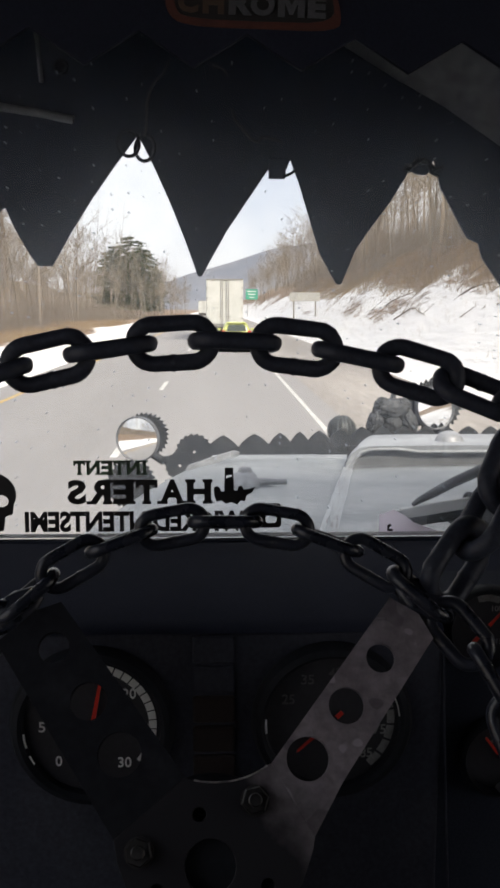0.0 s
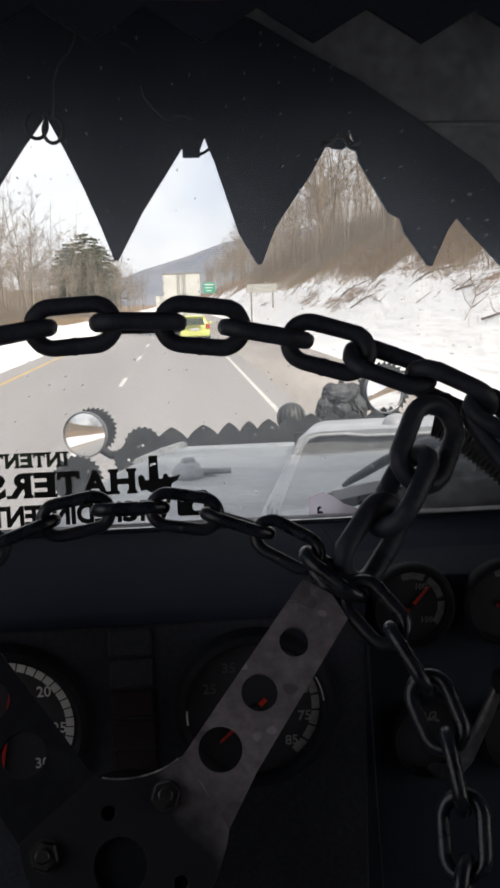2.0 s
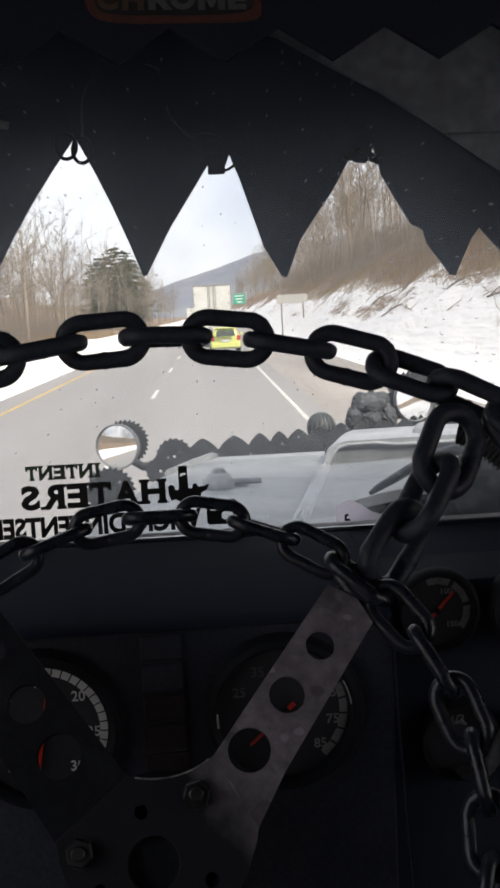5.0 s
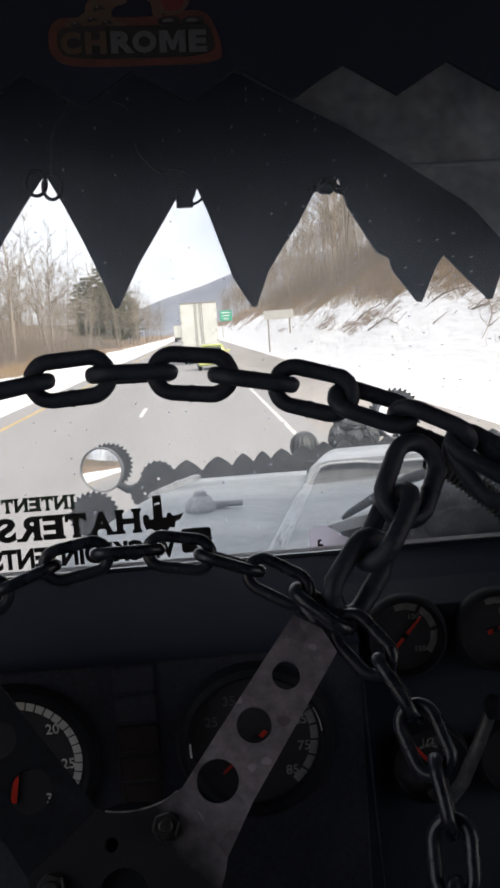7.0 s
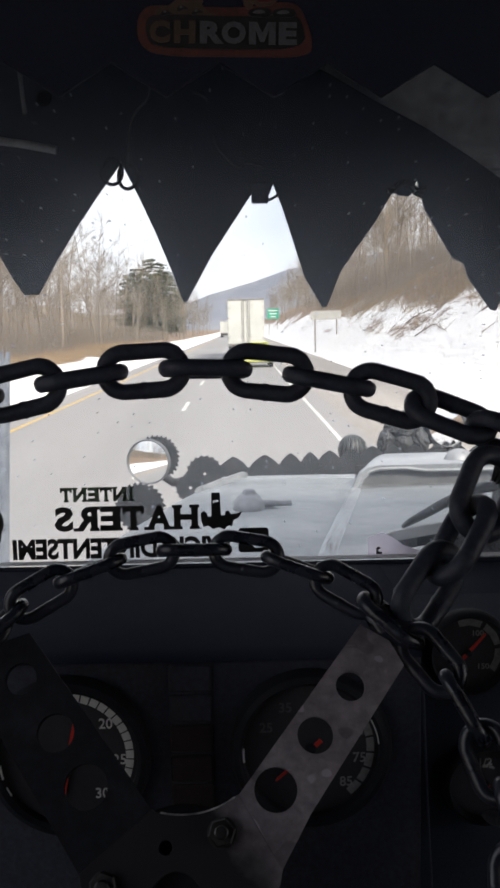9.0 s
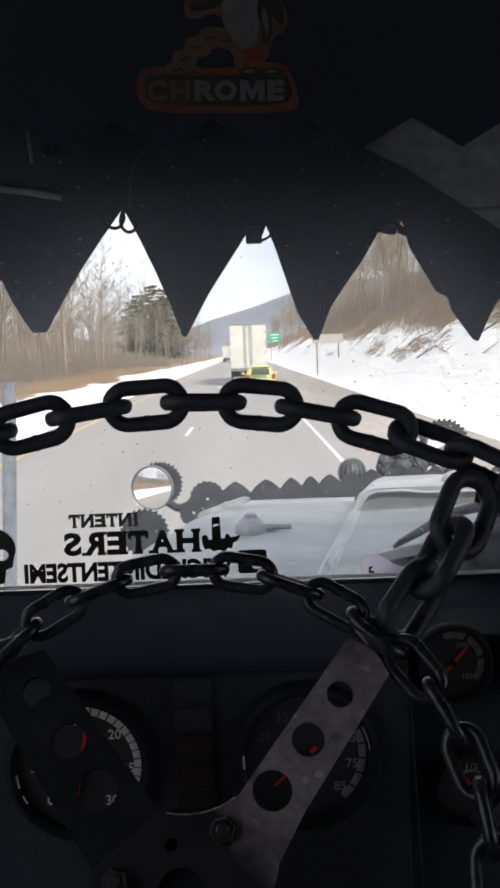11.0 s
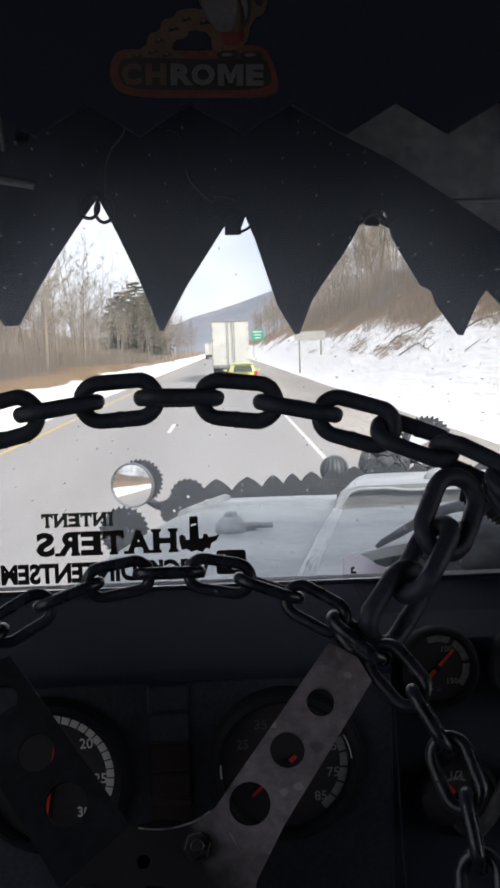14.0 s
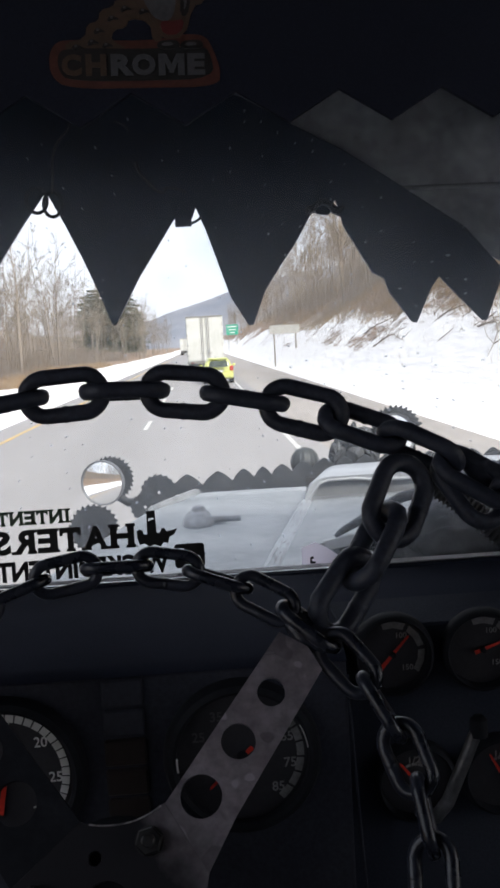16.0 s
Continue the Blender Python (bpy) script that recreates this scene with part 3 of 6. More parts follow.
def grow(rng, trunk, crown, height, girth, limbs=16, twigs=7, lean=0.04, forks=2, stout=1.0):
    """A bare broadleaf tree at the origin: a bending trunk, limbs that fork, and twigs."""
    p, d, seg = Vector((0, 0, -0.4)), Vector((rng.uniform(-lean, lean), rng.uniform(-lean, lean), 1)).normalized(), 9
    path = [p.copy()]
    for i in range(seg):
        d = (d + Vector((rng.uniform(-0.07, 0.07), rng.uniform(-0.07, 0.07), 0.03))).normalized()
        p = p + d * (height / seg)
        path.append(p.copy())
        f0, f1 = 1 - i / seg, 1 - (i + 1) / seg
        trunk.stick(path[-2], path[-1], girth * (0.10 + 0.70 * f0), girth * (0.10 + 0.70 * f1))
    for k in range(limbs):
        u = rng.uniform(0.3, 0.97)
        i = min(int(u * seg), seg - 1)
        at = path[i].lerp(path[i + 1], u * seg - i)
        turn, long = rng.uniform(0, math.tau), height * rng.uniform(0.12, 0.30) * (1.25 - u)
        way = Vector((math.cos(turn), math.sin(turn), rng.uniform(0.25, 1.3))).normalized()
        mid = at + way * long * 0.5
        way2 = (way + Vector((rng.uniform(-0.3, 0.3), rng.uniform(-0.3, 0.3), 0.4))).normalized()
        end = mid + way2 * long * 0.6
        thick = girth * 0.32 * (1.15 - u)
        crown.stick(at, mid, thick, thick * 0.65)
        crown.stick(mid, end, thick * 0.65, thick * 0.25)
        for _ in range(twigs):
            v = rng.random()
            s = at.lerp(mid, v * 2) if v < 0.5 else mid.lerp(end, v * 2 - 1)
            w = (way2 + Vector((rng.uniform(-0.9, 0.9), rng.uniform(-0.9, 0.9), rng.uniform(-0.2, 0.8)))).normalized()
            e = s + w * long * rng.uniform(0.2, 0.5)
            crown.stick(s, e, stout * max(0.012, thick * 0.3), stout * 0.006)
            for _ in range(forks):
                g = s.lerp(e, rng.uniform(0.4, 1))
                crown.stick(g, g + (w + Vector((rng.uniform(-1, 1), rng.uniform(-1, 1), rng.uniform(-0.3, 0.8)))).normalized() * long * 0.16, stout * 0.009, stout * 0.005)


def bare_tree(seed, height, girth):
    rng = random.Random(seed)
    root = thing("bare_tree", pose(0, -150 - 3 * seed, 0), "leafless grey-brown tree standing among others beside the road", "tree", "trees along the road")
    trunk, crown = Sticks(), Sticks()
    grow(rng, trunk, crown, height, girth, 22, 9)
    link_mesh("trunk", trunk.mesh("trunk"), M_BARK, root)
    link_mesh("crown", crown.mesh("crown"), M_TWIG, root)
    return root


rng = random.Random(5)
kinds = [bare_tree(s, h, g) for s, h, g in ((1, 15, 0.16), (2, 17, 0.20), (3, 13, 0.12), (4, 16, 0.14))]
spots = [(-16.5 - rng.random() * 9, 16 + 3.0 * k + rng.uniform(-2, 2)) for k in range(34)] + [(13.5 + rng.random() * 9, 18 + 3.2 * k + rng.uniform(-2, 2)) for k in range(34)]
for k, (x, y) in enumerate(spots):
    m = pose(x, y, ground_height(x, y), rng.uniform(-3, 3), rng.uniform(-3, 3), rng.uniform(0, 360))
    if k < 4:
        kinds[k].matrix_world = m
    else:
        copy_thing(kinds[k % 4], m @ Matrix.Scale(rng.uniform(0.8, 1.1), 4))


def woods(name, places, label, seed):
    """Dense far woods as one mesh, from a few grown trees laid down many times."""
    r = random.Random(seed)
    near, far = [], []
    for s in range(6):
        tall, girth = r.uniform(11, 17), r.uniform(0.05, 0.12)
        for forms, limbs, twigs, forks, stout in ((near, 20, 7, 2, 1.0), (far, 15, 4, 1, 2.0)):
            st = Sticks()
            grow(random.Random(seed * 10 + s), st, st, tall, girth, limbs, twigs, 0.04, forks, stout)
            forms.append((np.array(st.verts), np.array(st.faces)))
    allv, allf, base = [], [], 0
    for x, y in places:
        v, f = (near if 0 < y < 75 else far)[r.randrange(6)]
        a, sc = r.uniform(0, math.tau), r.uniform(0.75, 1.15)
        c, s = math.cos(a) * sc, math.sin(a) * sc
        q = np.stack([v[:, 0] * c - v[:, 1] * s + x, v[:, 0] * s + v[:, 1] * c + y, v[:, 2] * sc + ground_height(x, y)], 1)
        allv.append(q)
        allf.append(f + base)
        base += len(v)
    v, f = np.concatenate(allv), np.concatenate(allf)
    me = bpy.data.meshes.new(name)
    me.vertices.add(len(v))
    me.vertices.foreach_set("co", v.ravel())
    me.loops.add(f.size)
    me.loops.foreach_set("vertex_index", f.ravel())
    me.polygons.add(len(f))
    me.polygons.foreach_set("loop_start", np.arange(0, f.size, 4))
    me.update(calc_edges=True)
    return tagged(link_mesh(name, me, M_TWIG), label, "woods", kind="stuff")


places = [(-17 - 45 * rng.random() ** 1.4, 14 + 150 * rng.random()) for _ in range(330)] + [(-13 - 40 * rng.random() ** 1.3, 130 + 300 * rng.random()) for _ in range(380)]
# thinned along the camera's line of sight so that the pines show
places = [(x, y) for k, (x, y) in enumerate(places) if k % 2 or not (-0.120 < x / y < -0.066 and 125 < y < 250)]
woods("left_woods", places, "dense leafless brown woods beyond the verge", 2)
places = [(13 + 42 * rng.random() ** 1.3, 14 + 150 * rng.random()) for _ in range(370)] + [(12 + 42 * rng.random() ** 1.3, 110 + 320 * rng.random()) for _ in range(430)]
woods("right_woods", places, "dense leafless brown woods on the slope above the bank", 3)
places = [(s * (13 + 24 * rng.random()), -6 - 150 * rng.random()) for s in (-1, -1, 1) for _ in range(80)]
woods("rear_woods", places, "leafless woods along the road behind", 4)


def far_bank():
    """The far mass of woods on the left, seen between the nearer trees."""
    verts, faces, n = [], [], 230
    for i in range(n + 1):
        y = -420 + 1060 * i / n
        top = 8.5 + 2.2 * bump_noise(y, 0, 0.05, 6) + 1.4 * bump_noise(y, 0, 0.31, 2) + 0.9 * bump_noise(y, 0, 1.1, 5)
        x = -58 + 6 * bump_noise(y, 0, 0.02, 1)
        up = RISE * y
        verts += [(x + 3, y, up - 0.5), (x + 1, y, up + top * 0.6), (x, y, up + top), (x - 12, y, up + top + 1), (x - 14, y, up - 0.5)]
    for i in range(n):
        for j in range(4):
            faces.append((i * 5 + j, (i + 1) * 5 + j, (i + 1) * 5 + j + 1, i * 5 + j + 1))
    me = bpy.data.meshes.new("far_woods")
    me.from_pydata(verts, [], faces)
    return tagged(link_mesh("far_woods", me, M_FARWOOD), "far brown mass of leafless woods", "woods", kind="stuff")


far_bank()


def conifer(seed, height):
    """A dark pine: a trunk and whorls of drooping boughs with many needle tufts."""
    r = random.Random(seed)
    root = thing("conifer", pose(0, 0, 0), "dark green pine at the edge of the bare woods", "tree", "pines at the wood's edge")
    trunk, crown = Sticks(), Sticks()
    trunk.stick(Vector((0, 0, -0.5)), Vector((0, 0, height)), 0.2, 0.03)
    link_mesh("trunk", trunk.mesh("trunk"), M_BARK, root)
    z = 1.5
    while z < height:
        u = (z - 0.42 * height) / (0.58 * height)
        long = 0.35 + 0.27 * height * math.sqrt(max(0.0, 1 - u * u)) * r.uniform(0.72, 1.12)
        for k in range(8):
            a = r.uniform(0, math.tau)
            tip = Vector((math.cos(a) * long, math.sin(a) * long, z - 0.15 * long + r.uniform(-0.2, 0.3)))
            at = Vector((0, 0, z))
            crown.stick(at, tip, 0.04, 0.01)
            for _ in range(20):
                s = at.lerp(tip, r.uniform(0.25, 1.05))
                e = s + Vector((r.uniform(-1, 1), r.uniform(-1, 1), r.uniform(-0.4, 0.8))) * 0.5
                crown.stick(s, e, 0.10, 0.012)
        z += 0.55
    link_mesh("crown", crown.mesh("crown"), M_NEEDLES, root)
    return root


first = conifer(1, 13)
first.matrix_world = pose(-19.5, 240, ground_height(-19.5, 240)) @ Matrix.Scale(1.28, 4)
for x, y, turn, sc in ((-22.5, 250, 80, 0.98), (-20.4, 262, 200, 1.1), (-24.5, 268, 20, 1.34), (-19.0, 285, 140, 0.85), (-27.5, 245, 310, 0.92), (-28, 262, 100, 1.15)):
    copy_thing(first, pose(x, y, ground_height(x, y), 0, 0, turn) @ Matrix.Scale(sc, 4))


def tufts(name, count, place, tall, wide, material, label, seed, kind_word):
    """Thin blades or stems scattered over the ground as one mesh."""
    r = random.Random(seed)
    st = Sticks()
    for _ in range(count):
        x, y = place(r)
        a = Vector((x, y, ground_height(x, y) - 0.05))
        h = r.uniform(*tall)
        st.stick(a, a + Vector((r.uniform(-0.35, 0.35) * h, r.uniform(-0.35, 0.35) * h, h)), wide * r.uniform(0.7, 1.3), wide * 0.25)
    return tagged(link_mesh(name, st.mesh(name), material), label, kind_word, kind="stuff")


tufts("dry_grass", 20000, lambda r: (-12.2 - 4.2 * r.random(), 14 + 120 * r.random() ** 1.3), (0.2, 0.75), 0.011, M_GRASS, "tan dead grass between the snow and the woods", 7, "grass")
tufts("brush", 17000, lambda r: (10.5 + 8 * r.random(), 14 + 130 * r.random() ** 1.3), (0.3, 1.3), 0.008, M_TWIG, "brown bare brush along the top of the bank", 8, "brush")
tufts("left_brush", 20000, lambda r: (-15.2 - 9 * r.random(), 12 + 190 * r.random() ** 1.3), (0.8, 3.2), 0.009, M_TWIG, "fine bare brush at the foot of the woods", 10, "brush")
tufts("slope_brush", 20000, lambda r: (13 + 14 * r.random(), 12 + 190 * r.random() ** 1.3), (0.8, 3.4), 0.009, M_TWIG, "fine bare brush under the trees on the slope", 11, "brush")


def debris():
    """Short dead sticks and clods strewn over the upper bank."""
    r, st = random.Random(17), Sticks()
    for _ in range(950):
        x, y = 8.6 + 5.5 * r.random() ** 0.6, 11 + 110 * r.random() ** 1.4
        a = r.gauss(-1.3, 0.5)
        n = r.uniform(0.1, 0.7)
        x2, y2 = x + math.cos(a) * n, y + math.sin(a) * n * 1.5
        st.stick(Vector((x, y, ground_height(x, y) + 0.02)), Vector((x2, y2, ground_height(x2, y2) + r.uniform(0.02, 0.18))), r.uniform(0.010, 0.035), 0.008)
    return tagged(link_mesh("bank_debris", st.mesh("bank_debris"), M_BARK), "dead sticks and clods strewn over the snowy bank", "debris", kind="stuff")


debris()
tufts("bank_top_grass", 16000, lambda r: (10.2 + 3.2 * r.random(), 14 + 120 * r.random() ** 1.3), (0.15, 0.6), 0.010, M_GRASS, "tan dead grass along the top of the bank", 19, "grass")
tufts("bank_grass", 2600, lambda r: (7.6 + 5 * r.random(), 12 + 90 * r.random()), (0.06, 0.28), 0.007, M_GRASS, "tufts of dead grass poking through the snow", 9, "grass")


def fallen_branch(k):
    r = random.Random(40 + k)
    x, y = 8.2 + 5 * r.random(), 14 + 3.6 * k + r.uniform(-2, 2)
    pts, p, a = [], Vector((x, y, 0)), r.uniform(-1.4, -0.3)
    for i in range(7):
        pts.append(Vector((p.x, p.y, ground_height(p.x, p.y) + 0.05)))
        a += r.uniform(-0.3, 0.3)
        p = p + Vector((math.cos(a) * 0.5, math.sin(a) * 0.9, 0))
    bm = tube(pts, [0.035 * (1 - 0.11 * i) for i in range(7)], 5)
    for i in range(1, 6):
        for _ in range(3):
            w = Vector((r.uniform(-0.5, 0.7), r.uniform(-0.9, 0.9), r.uniform(0.05, 0.45)))
            add_tube(bm, [pts[i], pts[i] + w * 0.6, pts[i] + w * 1.1 + Vector((0.05, -0.1, 0.12))], [0.016, 0.011, 0.005], 4)
    tagged(smooth(part("fallen_branch", bm, M_BARK)), "fallen bare branch lying on the snowy bank", "branch", "fallen branches")


for k in range(13):
    fallen_branch(k)


# ---- signs ----
def road_sign(x, y, width, low, high, post_low, material, label, face_label):
    root = thing("road_sign", pose(x, y, RISE * y), label, "sign")
    part("panel", box((-width / 2, -0.012, low), (width / 2, 0.012, high), 0.008, 1), material, root, face_label)
    for s in (-1, 1):
        part("post", box((s * width * 0.36 - 0.06, 0.015, post_low), (s * width * 0.36 + 0.06, 0.11, high - 0.1), 0.01, 1), M_POSTWOOD, root)
    for z in (low + 0.2 * (high - low), low + 0.8 * (high - low)):
        part("rail", box((-width * 0.48, 0.012, z - 0.04), (width * 0.48, 0.05, z + 0.04)), M_TRIM_GREY, root)
    return root


road_sign(7.45, 82, 2.6, 2.9, 3.65, 0.0, M_SIGNBACK, "bare grey sign panel on two posts beside the shoulder", "unlettered grey back")
big = road_sign(7.9, 225, 2.8, 4.4, 6.8, 0.0, M_SIGNGREEN, "green highway sign on two posts far down the road", "green sheet")
for z, w in ((6.3, 2.2), (5.6, 1.7), (4.9, 1.2)):
    part("legend_bar", box((-w / 2, -0.03, z - 0.13), (w / 2, -0.014, z + 0.13)), M_MARK, big, "unreadable white legend")


# ---- vehicles ahead ----
def wheel(name, r, w, x, y, parent):
    hub = part(name, lathe([(0, -w / 2), (r * 0.55, -w / 2), (r * 0.6, -w / 2 - 0.02), (r * 0.94, -w / 2), (r, -w / 2 + 0.05), (r, w / 2 - 0.05), (r * 0.94, w / 2), (r * 0.6, w / 2), (0, w / 2)], 28), M_TYRE, parent)
    hub.matrix_local = Matrix.Translation((x, y, r)) @ Matrix.Rotation(radians(90), 4, "Y")
    smooth(hub)
    rim = part("rim", lathe([(0, -0.02), (r * 0.3, -0.03), (r * 0.52, 0.0), (r * 0.54, 0.05), (0, 0.05)], 20), M_TRIM_GREY, hub)
    rim.location = (0, 0, -w / 2 - 0.02)
    return hub


def box_trailer(x, y, label, long=14.5):
    """A van trailer seen from its doors: body, two doors with lock rods, bumper, lights, axles."""
    root = thing("box_trailer", pose(x, y, RISE * y), label, "truck")
    part("body", box((-1.3, 0.06, 1.15), (1.3, long, 4.32), 0.03, 2), M_TRAILER, root)
    for s in (-1, 1):
        door = part("door", box((s * 0.66 - 0.60, 0.0, 1.22), (s * 0.66 + 0.60, 0.06, 4.22), 0.015, 1), M_TRAILER, root)
        for off in (0.18, 0.42):
            part("lock_rod", tube([(s * (0.06 + off * 0.5), -0.03, 1.18), (s * (0.06 + off * 0.5), -0.03, 4.25)], 0.02, 8), M_TRIM_GREY, door)
        for z in (1.6, 2.3, 3.0, 3.7):
            part("hinge", box((s * 1.22 - 0.05, -0.02, z - 0.06), (s * 1.22 + 0.05, 0.01, z + 0.06), 0.01, 1), M_TRIM_GREY, door)
        part("latch_handle", box((s * 0.28 - 0.16, -0.05, 1.72), (s * 0.28 + 0.16, -0.03, 1.77), 0.008, 1), M_TRIM_GREY, door)
        part("tail_lamp", box((s * 0.95 - 0.14, -0.02, 1.02), (s * 0.95 + 0.14, 0.03, 1.12), 0.01, 1), M_TAIL, root)
        part("mud_flap", box((s * 0.95 - 0.3, 1.0, 0.25), (s * 0.95 + 0.3, 1.02, 1.0)), M_TYRE, root)
        for yy in (1.7, 3.0):
            wheel("wheel", 0.5, 0.55, s * 0.95, yy, root)
        part("bumper_leg", box((s * 0.55 - 0.05, 0.1, 0.55), (s * 0.55 + 0.05, 0.2, 1.15)), M_UNDER, root)
    part("bumper", box((-1.15, 0.05, 0.48), (1.15, 0.2, 0.6), 0.01, 1), M_TRIM_GREY, root)
    part("sill", box((-1.3, -0.02, 1.0), (1.3, 0.06, 1.2), 0.01, 1), M_TRIM_GREY, root)
    part("header", box((-1.3, -0.02, 4.23), (1.3, 0.06, 4.34), 0.01, 1), M_TRIM_GREY, root)
    part("bogie", box((-0.6, 0.8, 0.55), (0.6, 4.2, 1.12)), M_UNDER, root)
    part("tractor", box((-1.2, long + 0.4, 0.6), (1.2, long + 4.5, 3.6), 0.2, 3), M_UNDER, root)
    for s in (-1, 1):
        wheel("wheel", 0.5, 0.55, s * 0.95, long + 1.0, root)
    return root


box_trailer(0.45, 67, "white box trailer of a truck ahead in the lane")
box_trailer(-3.9, 250, "distant white box trailer in the passing lane")


def hatchback(x, y):
    root = thing("hatchback_car", pose(x, y, RISE * y), "yellow-green hatchback following the trailer ahead", "car")
    # body in stations along its length: y, half width, floor, belt, roof, half roof width
    stations = [(0.0, 0.80, 0.38, 0.98, 1.08, 0.58), (0.10, 0.87, 0.30, 0.98, 1.30, 0.60), (0.45, 0.89, 0.26, 0.98, 1.47, 0.62), (1.5, 0.89, 0.24, 0.97, 1.51, 0.64), (2.4, 0.89, 0.24, 0.95, 1.45, 0.63), (3.1, 0.88, 0.24, 0.93, 0.99, 0.60), (3.9, 0.80, 0.3, 0.78, 0.82, 0.55)]
    bm = bmesh.new()
    rings = []
    for yy, w, f, b, rf, rw in stations:
        prof = [(-w * 0.92, f), (-w, f + 0.15), (-w, b - 0.1), (-w * 0.96, b), (-rw, rf - 0.06), (-rw * 0.8, rf), (rw * 0.8, rf), (rw, rf - 0.06), (w * 0.96, b), (w, b - 0.1), (w, f + 0.15), (w * 0.92, f)]
        rings.append([bm.verts.new((px, yy, pz)) for px, pz in prof])
    for a, b in zip(rings, rings[1:]):
        for k in range(12):
            bm.faces.new((a[k], b[k], b[(k + 1) % 12], a[(k + 1) % 12]))
    bm.faces.new(rings[0])
    bm.faces.new(rings[-1][::-1])
    bmesh.ops.recalc_face_normals(bm, faces=bm.faces)
    smooth(part("body", bm, M_CAR, root), 35)
    pane = [(-0.56, 1.02), (0.56, 1.02), (0.50, 1.34), (0.40, 1.39), (-0.40, 1.39), (-0.50, 1.34)]
    glass = link_mesh("rear_window", plate_mesh("rear_window", [pane], 0.02), M_CARGLASS, root, "dark tinted rear glass")
    glass.matrix_local = Matrix.Translation((0, 0.03, 0)) @ Matrix.Rotation(radians(8), 4, "X") @ Matrix.Translation((0, -0.20, 0)) @ STAND
    part("spoiler", box((-0.56, 0.12, 1.42), (0.56, 0.45, 1.47), 0.02, 2), M_CAR, root)
    part("bumper", box((-0.84, -0.08, 0.32), (0.84, 0.12, 0.62), 0.06, 3), M_CAR, root)
    part("licence_plate", box((-0.26, -0.1, 0.66), (0.26, -0.04, 0.80), 0.005, 1), M_MARK, root, "plain pale plate")
    for s in (-1, 1):
        part("tail_lamp", box((s * 0.76 - 0.11, -0.06, 0.74), (s * 0.76 + 0.11, 0.12, 1.02), 0.04, 2), M_TAIL, root)
        part("side_mirror", box((s * 1.0 - 0.09, 2.3, 0.98), (s * 1.0 + 0.09, 2.42, 1.12), 0.03, 2), M_CAR, root)
        for yy in (0.75, 3.2):
            wheel("wheel", 0.32, 0.22, s * 0.78, yy, root)
    return root


hatchback(1.05, 55)

# ---- cab shell ----
CAB_L, CAB_R, CAB_B, CAB_F = -0.70, 1.50, -1.0, 0.925


def wall_with_hole(name, lo, hi, hole, axis, label, material=M_LINER):
    """A wall, flat in x or y, built of four pieces round an opening; hole is (a0, z0, a1, z1) along the wall."""
    bm = bmesh.new()
    a0, z0, a1, z1 = hole
    k = 1 - axis
    for la, lz, ha, hz in ((lo[k], lo[2], hi[k], z0), (lo[k], z1, hi[k], hi[2]), (lo[k], z0, a0, z1), (a1, z0, hi[k], z1)):
        p, q = [0, 0, lz], [0, 0, hz]
        p[axis], q[axis], p[k], q[k] = lo[axis], hi[axis], la, ha
        add_box(bm, p, q)
    return tagged(part(name, bm, material), label, "wall", kind="structure")


wall_with_hole("wall_front", (CAB_L, 0.905, 1.0), (CAB_R, 0.955, 2.80), (-0.60, 2.02, 1.42, 2.66), 1, "black cab front wall round the windscreen")
# out of view: windows widened and surfaces greyed to light the dash
wall_with_hole("wall_left", (CAB_L - 0.05, CAB_B, 1.0), (CAB_L, CAB_F + 0.03, 2.80), (-0.70, 1.86, 0.62, 2.66), 0, "unseen grey cab side wall with a window for fill light", M_CABIN)
wall_with_hole("wall_right", (CAB_R, CAB_B, 1.0), (CAB_R + 0.05, CAB_F + 0.03, 2.80), (-0.70, 1.86, 0.62, 2.66), 0, "unseen grey cab side wall with a window for fill light", M_CABIN)
tagged(part("wall_back", box((CAB_L - 0.05, CAB_B - 0.05, 1.0), (CAB_R + 0.05, CAB_B, 2.80)), M_CABIN), "unseen grey rear cab wall that bounces light", "wall", kind="structure")
tagged(part("ceiling", box((CAB_L - 0.05, CAB_B - 0.05, 2.80), (CAB_R + 0.05, CAB_F + 0.03, 2.86)), M_LINER), "black cab headliner", "ceiling", kind="structure")
tagged(part("floor", box((CAB_L - 0.05, CAB_B - 0.05, 0.95), (CAB_R + 0.05, CAB_F + 0.03, 1.0)), M_CABIN), "unseen grey cab floor that bounces light", "floor", kind="structure")

window_1 = part("window_1", box((-0.60, 0.912, 2.02), (1.42, 0.918, 2.66)), M_GLASS)
window_1.visible_shadow = False
tagged(window_1, "dusty clear windscreen glass with fine specks", "window", kind="structure")
part("window_frame", extruded_profile([(0.8990, 2.0534), (0.9045, 2.0525), (0.9045, 2.0560), (0.8990, 2.0542)], -0.60, 1.42), M_STRIP, window_1, "gasket strip with its bright highlight in the colour")
part("window_sill", box((-0.60, 0.8915, 2.012), (1.42, 0.9045, 2.0512), 0.001, 1), M_DASH, window_1, "black rubber sill")

# the black header board with a toothed lower edge
ZIG = [(-0.70, 2.80), (-0.70, 2.48)]
for k in range(-8, 17):
    va, pe = 0.0712 + 0.0882 * k, 0.1150 + 0.0882 * k
    ZIG += [(va, 2.4645 - 0.018 * (va - 0.11)), (pe, 2.4912 - 0.022 * (pe - 0.11))]
ZIG += [(1.50, 2.46), (1.50, 2.80)]
tagged(upright("header_board", [ZIG], 0.806, 0.006, M_LINER, bevel=0.0008), "black board with a zigzag lower edge above the windscreen", "trim board")

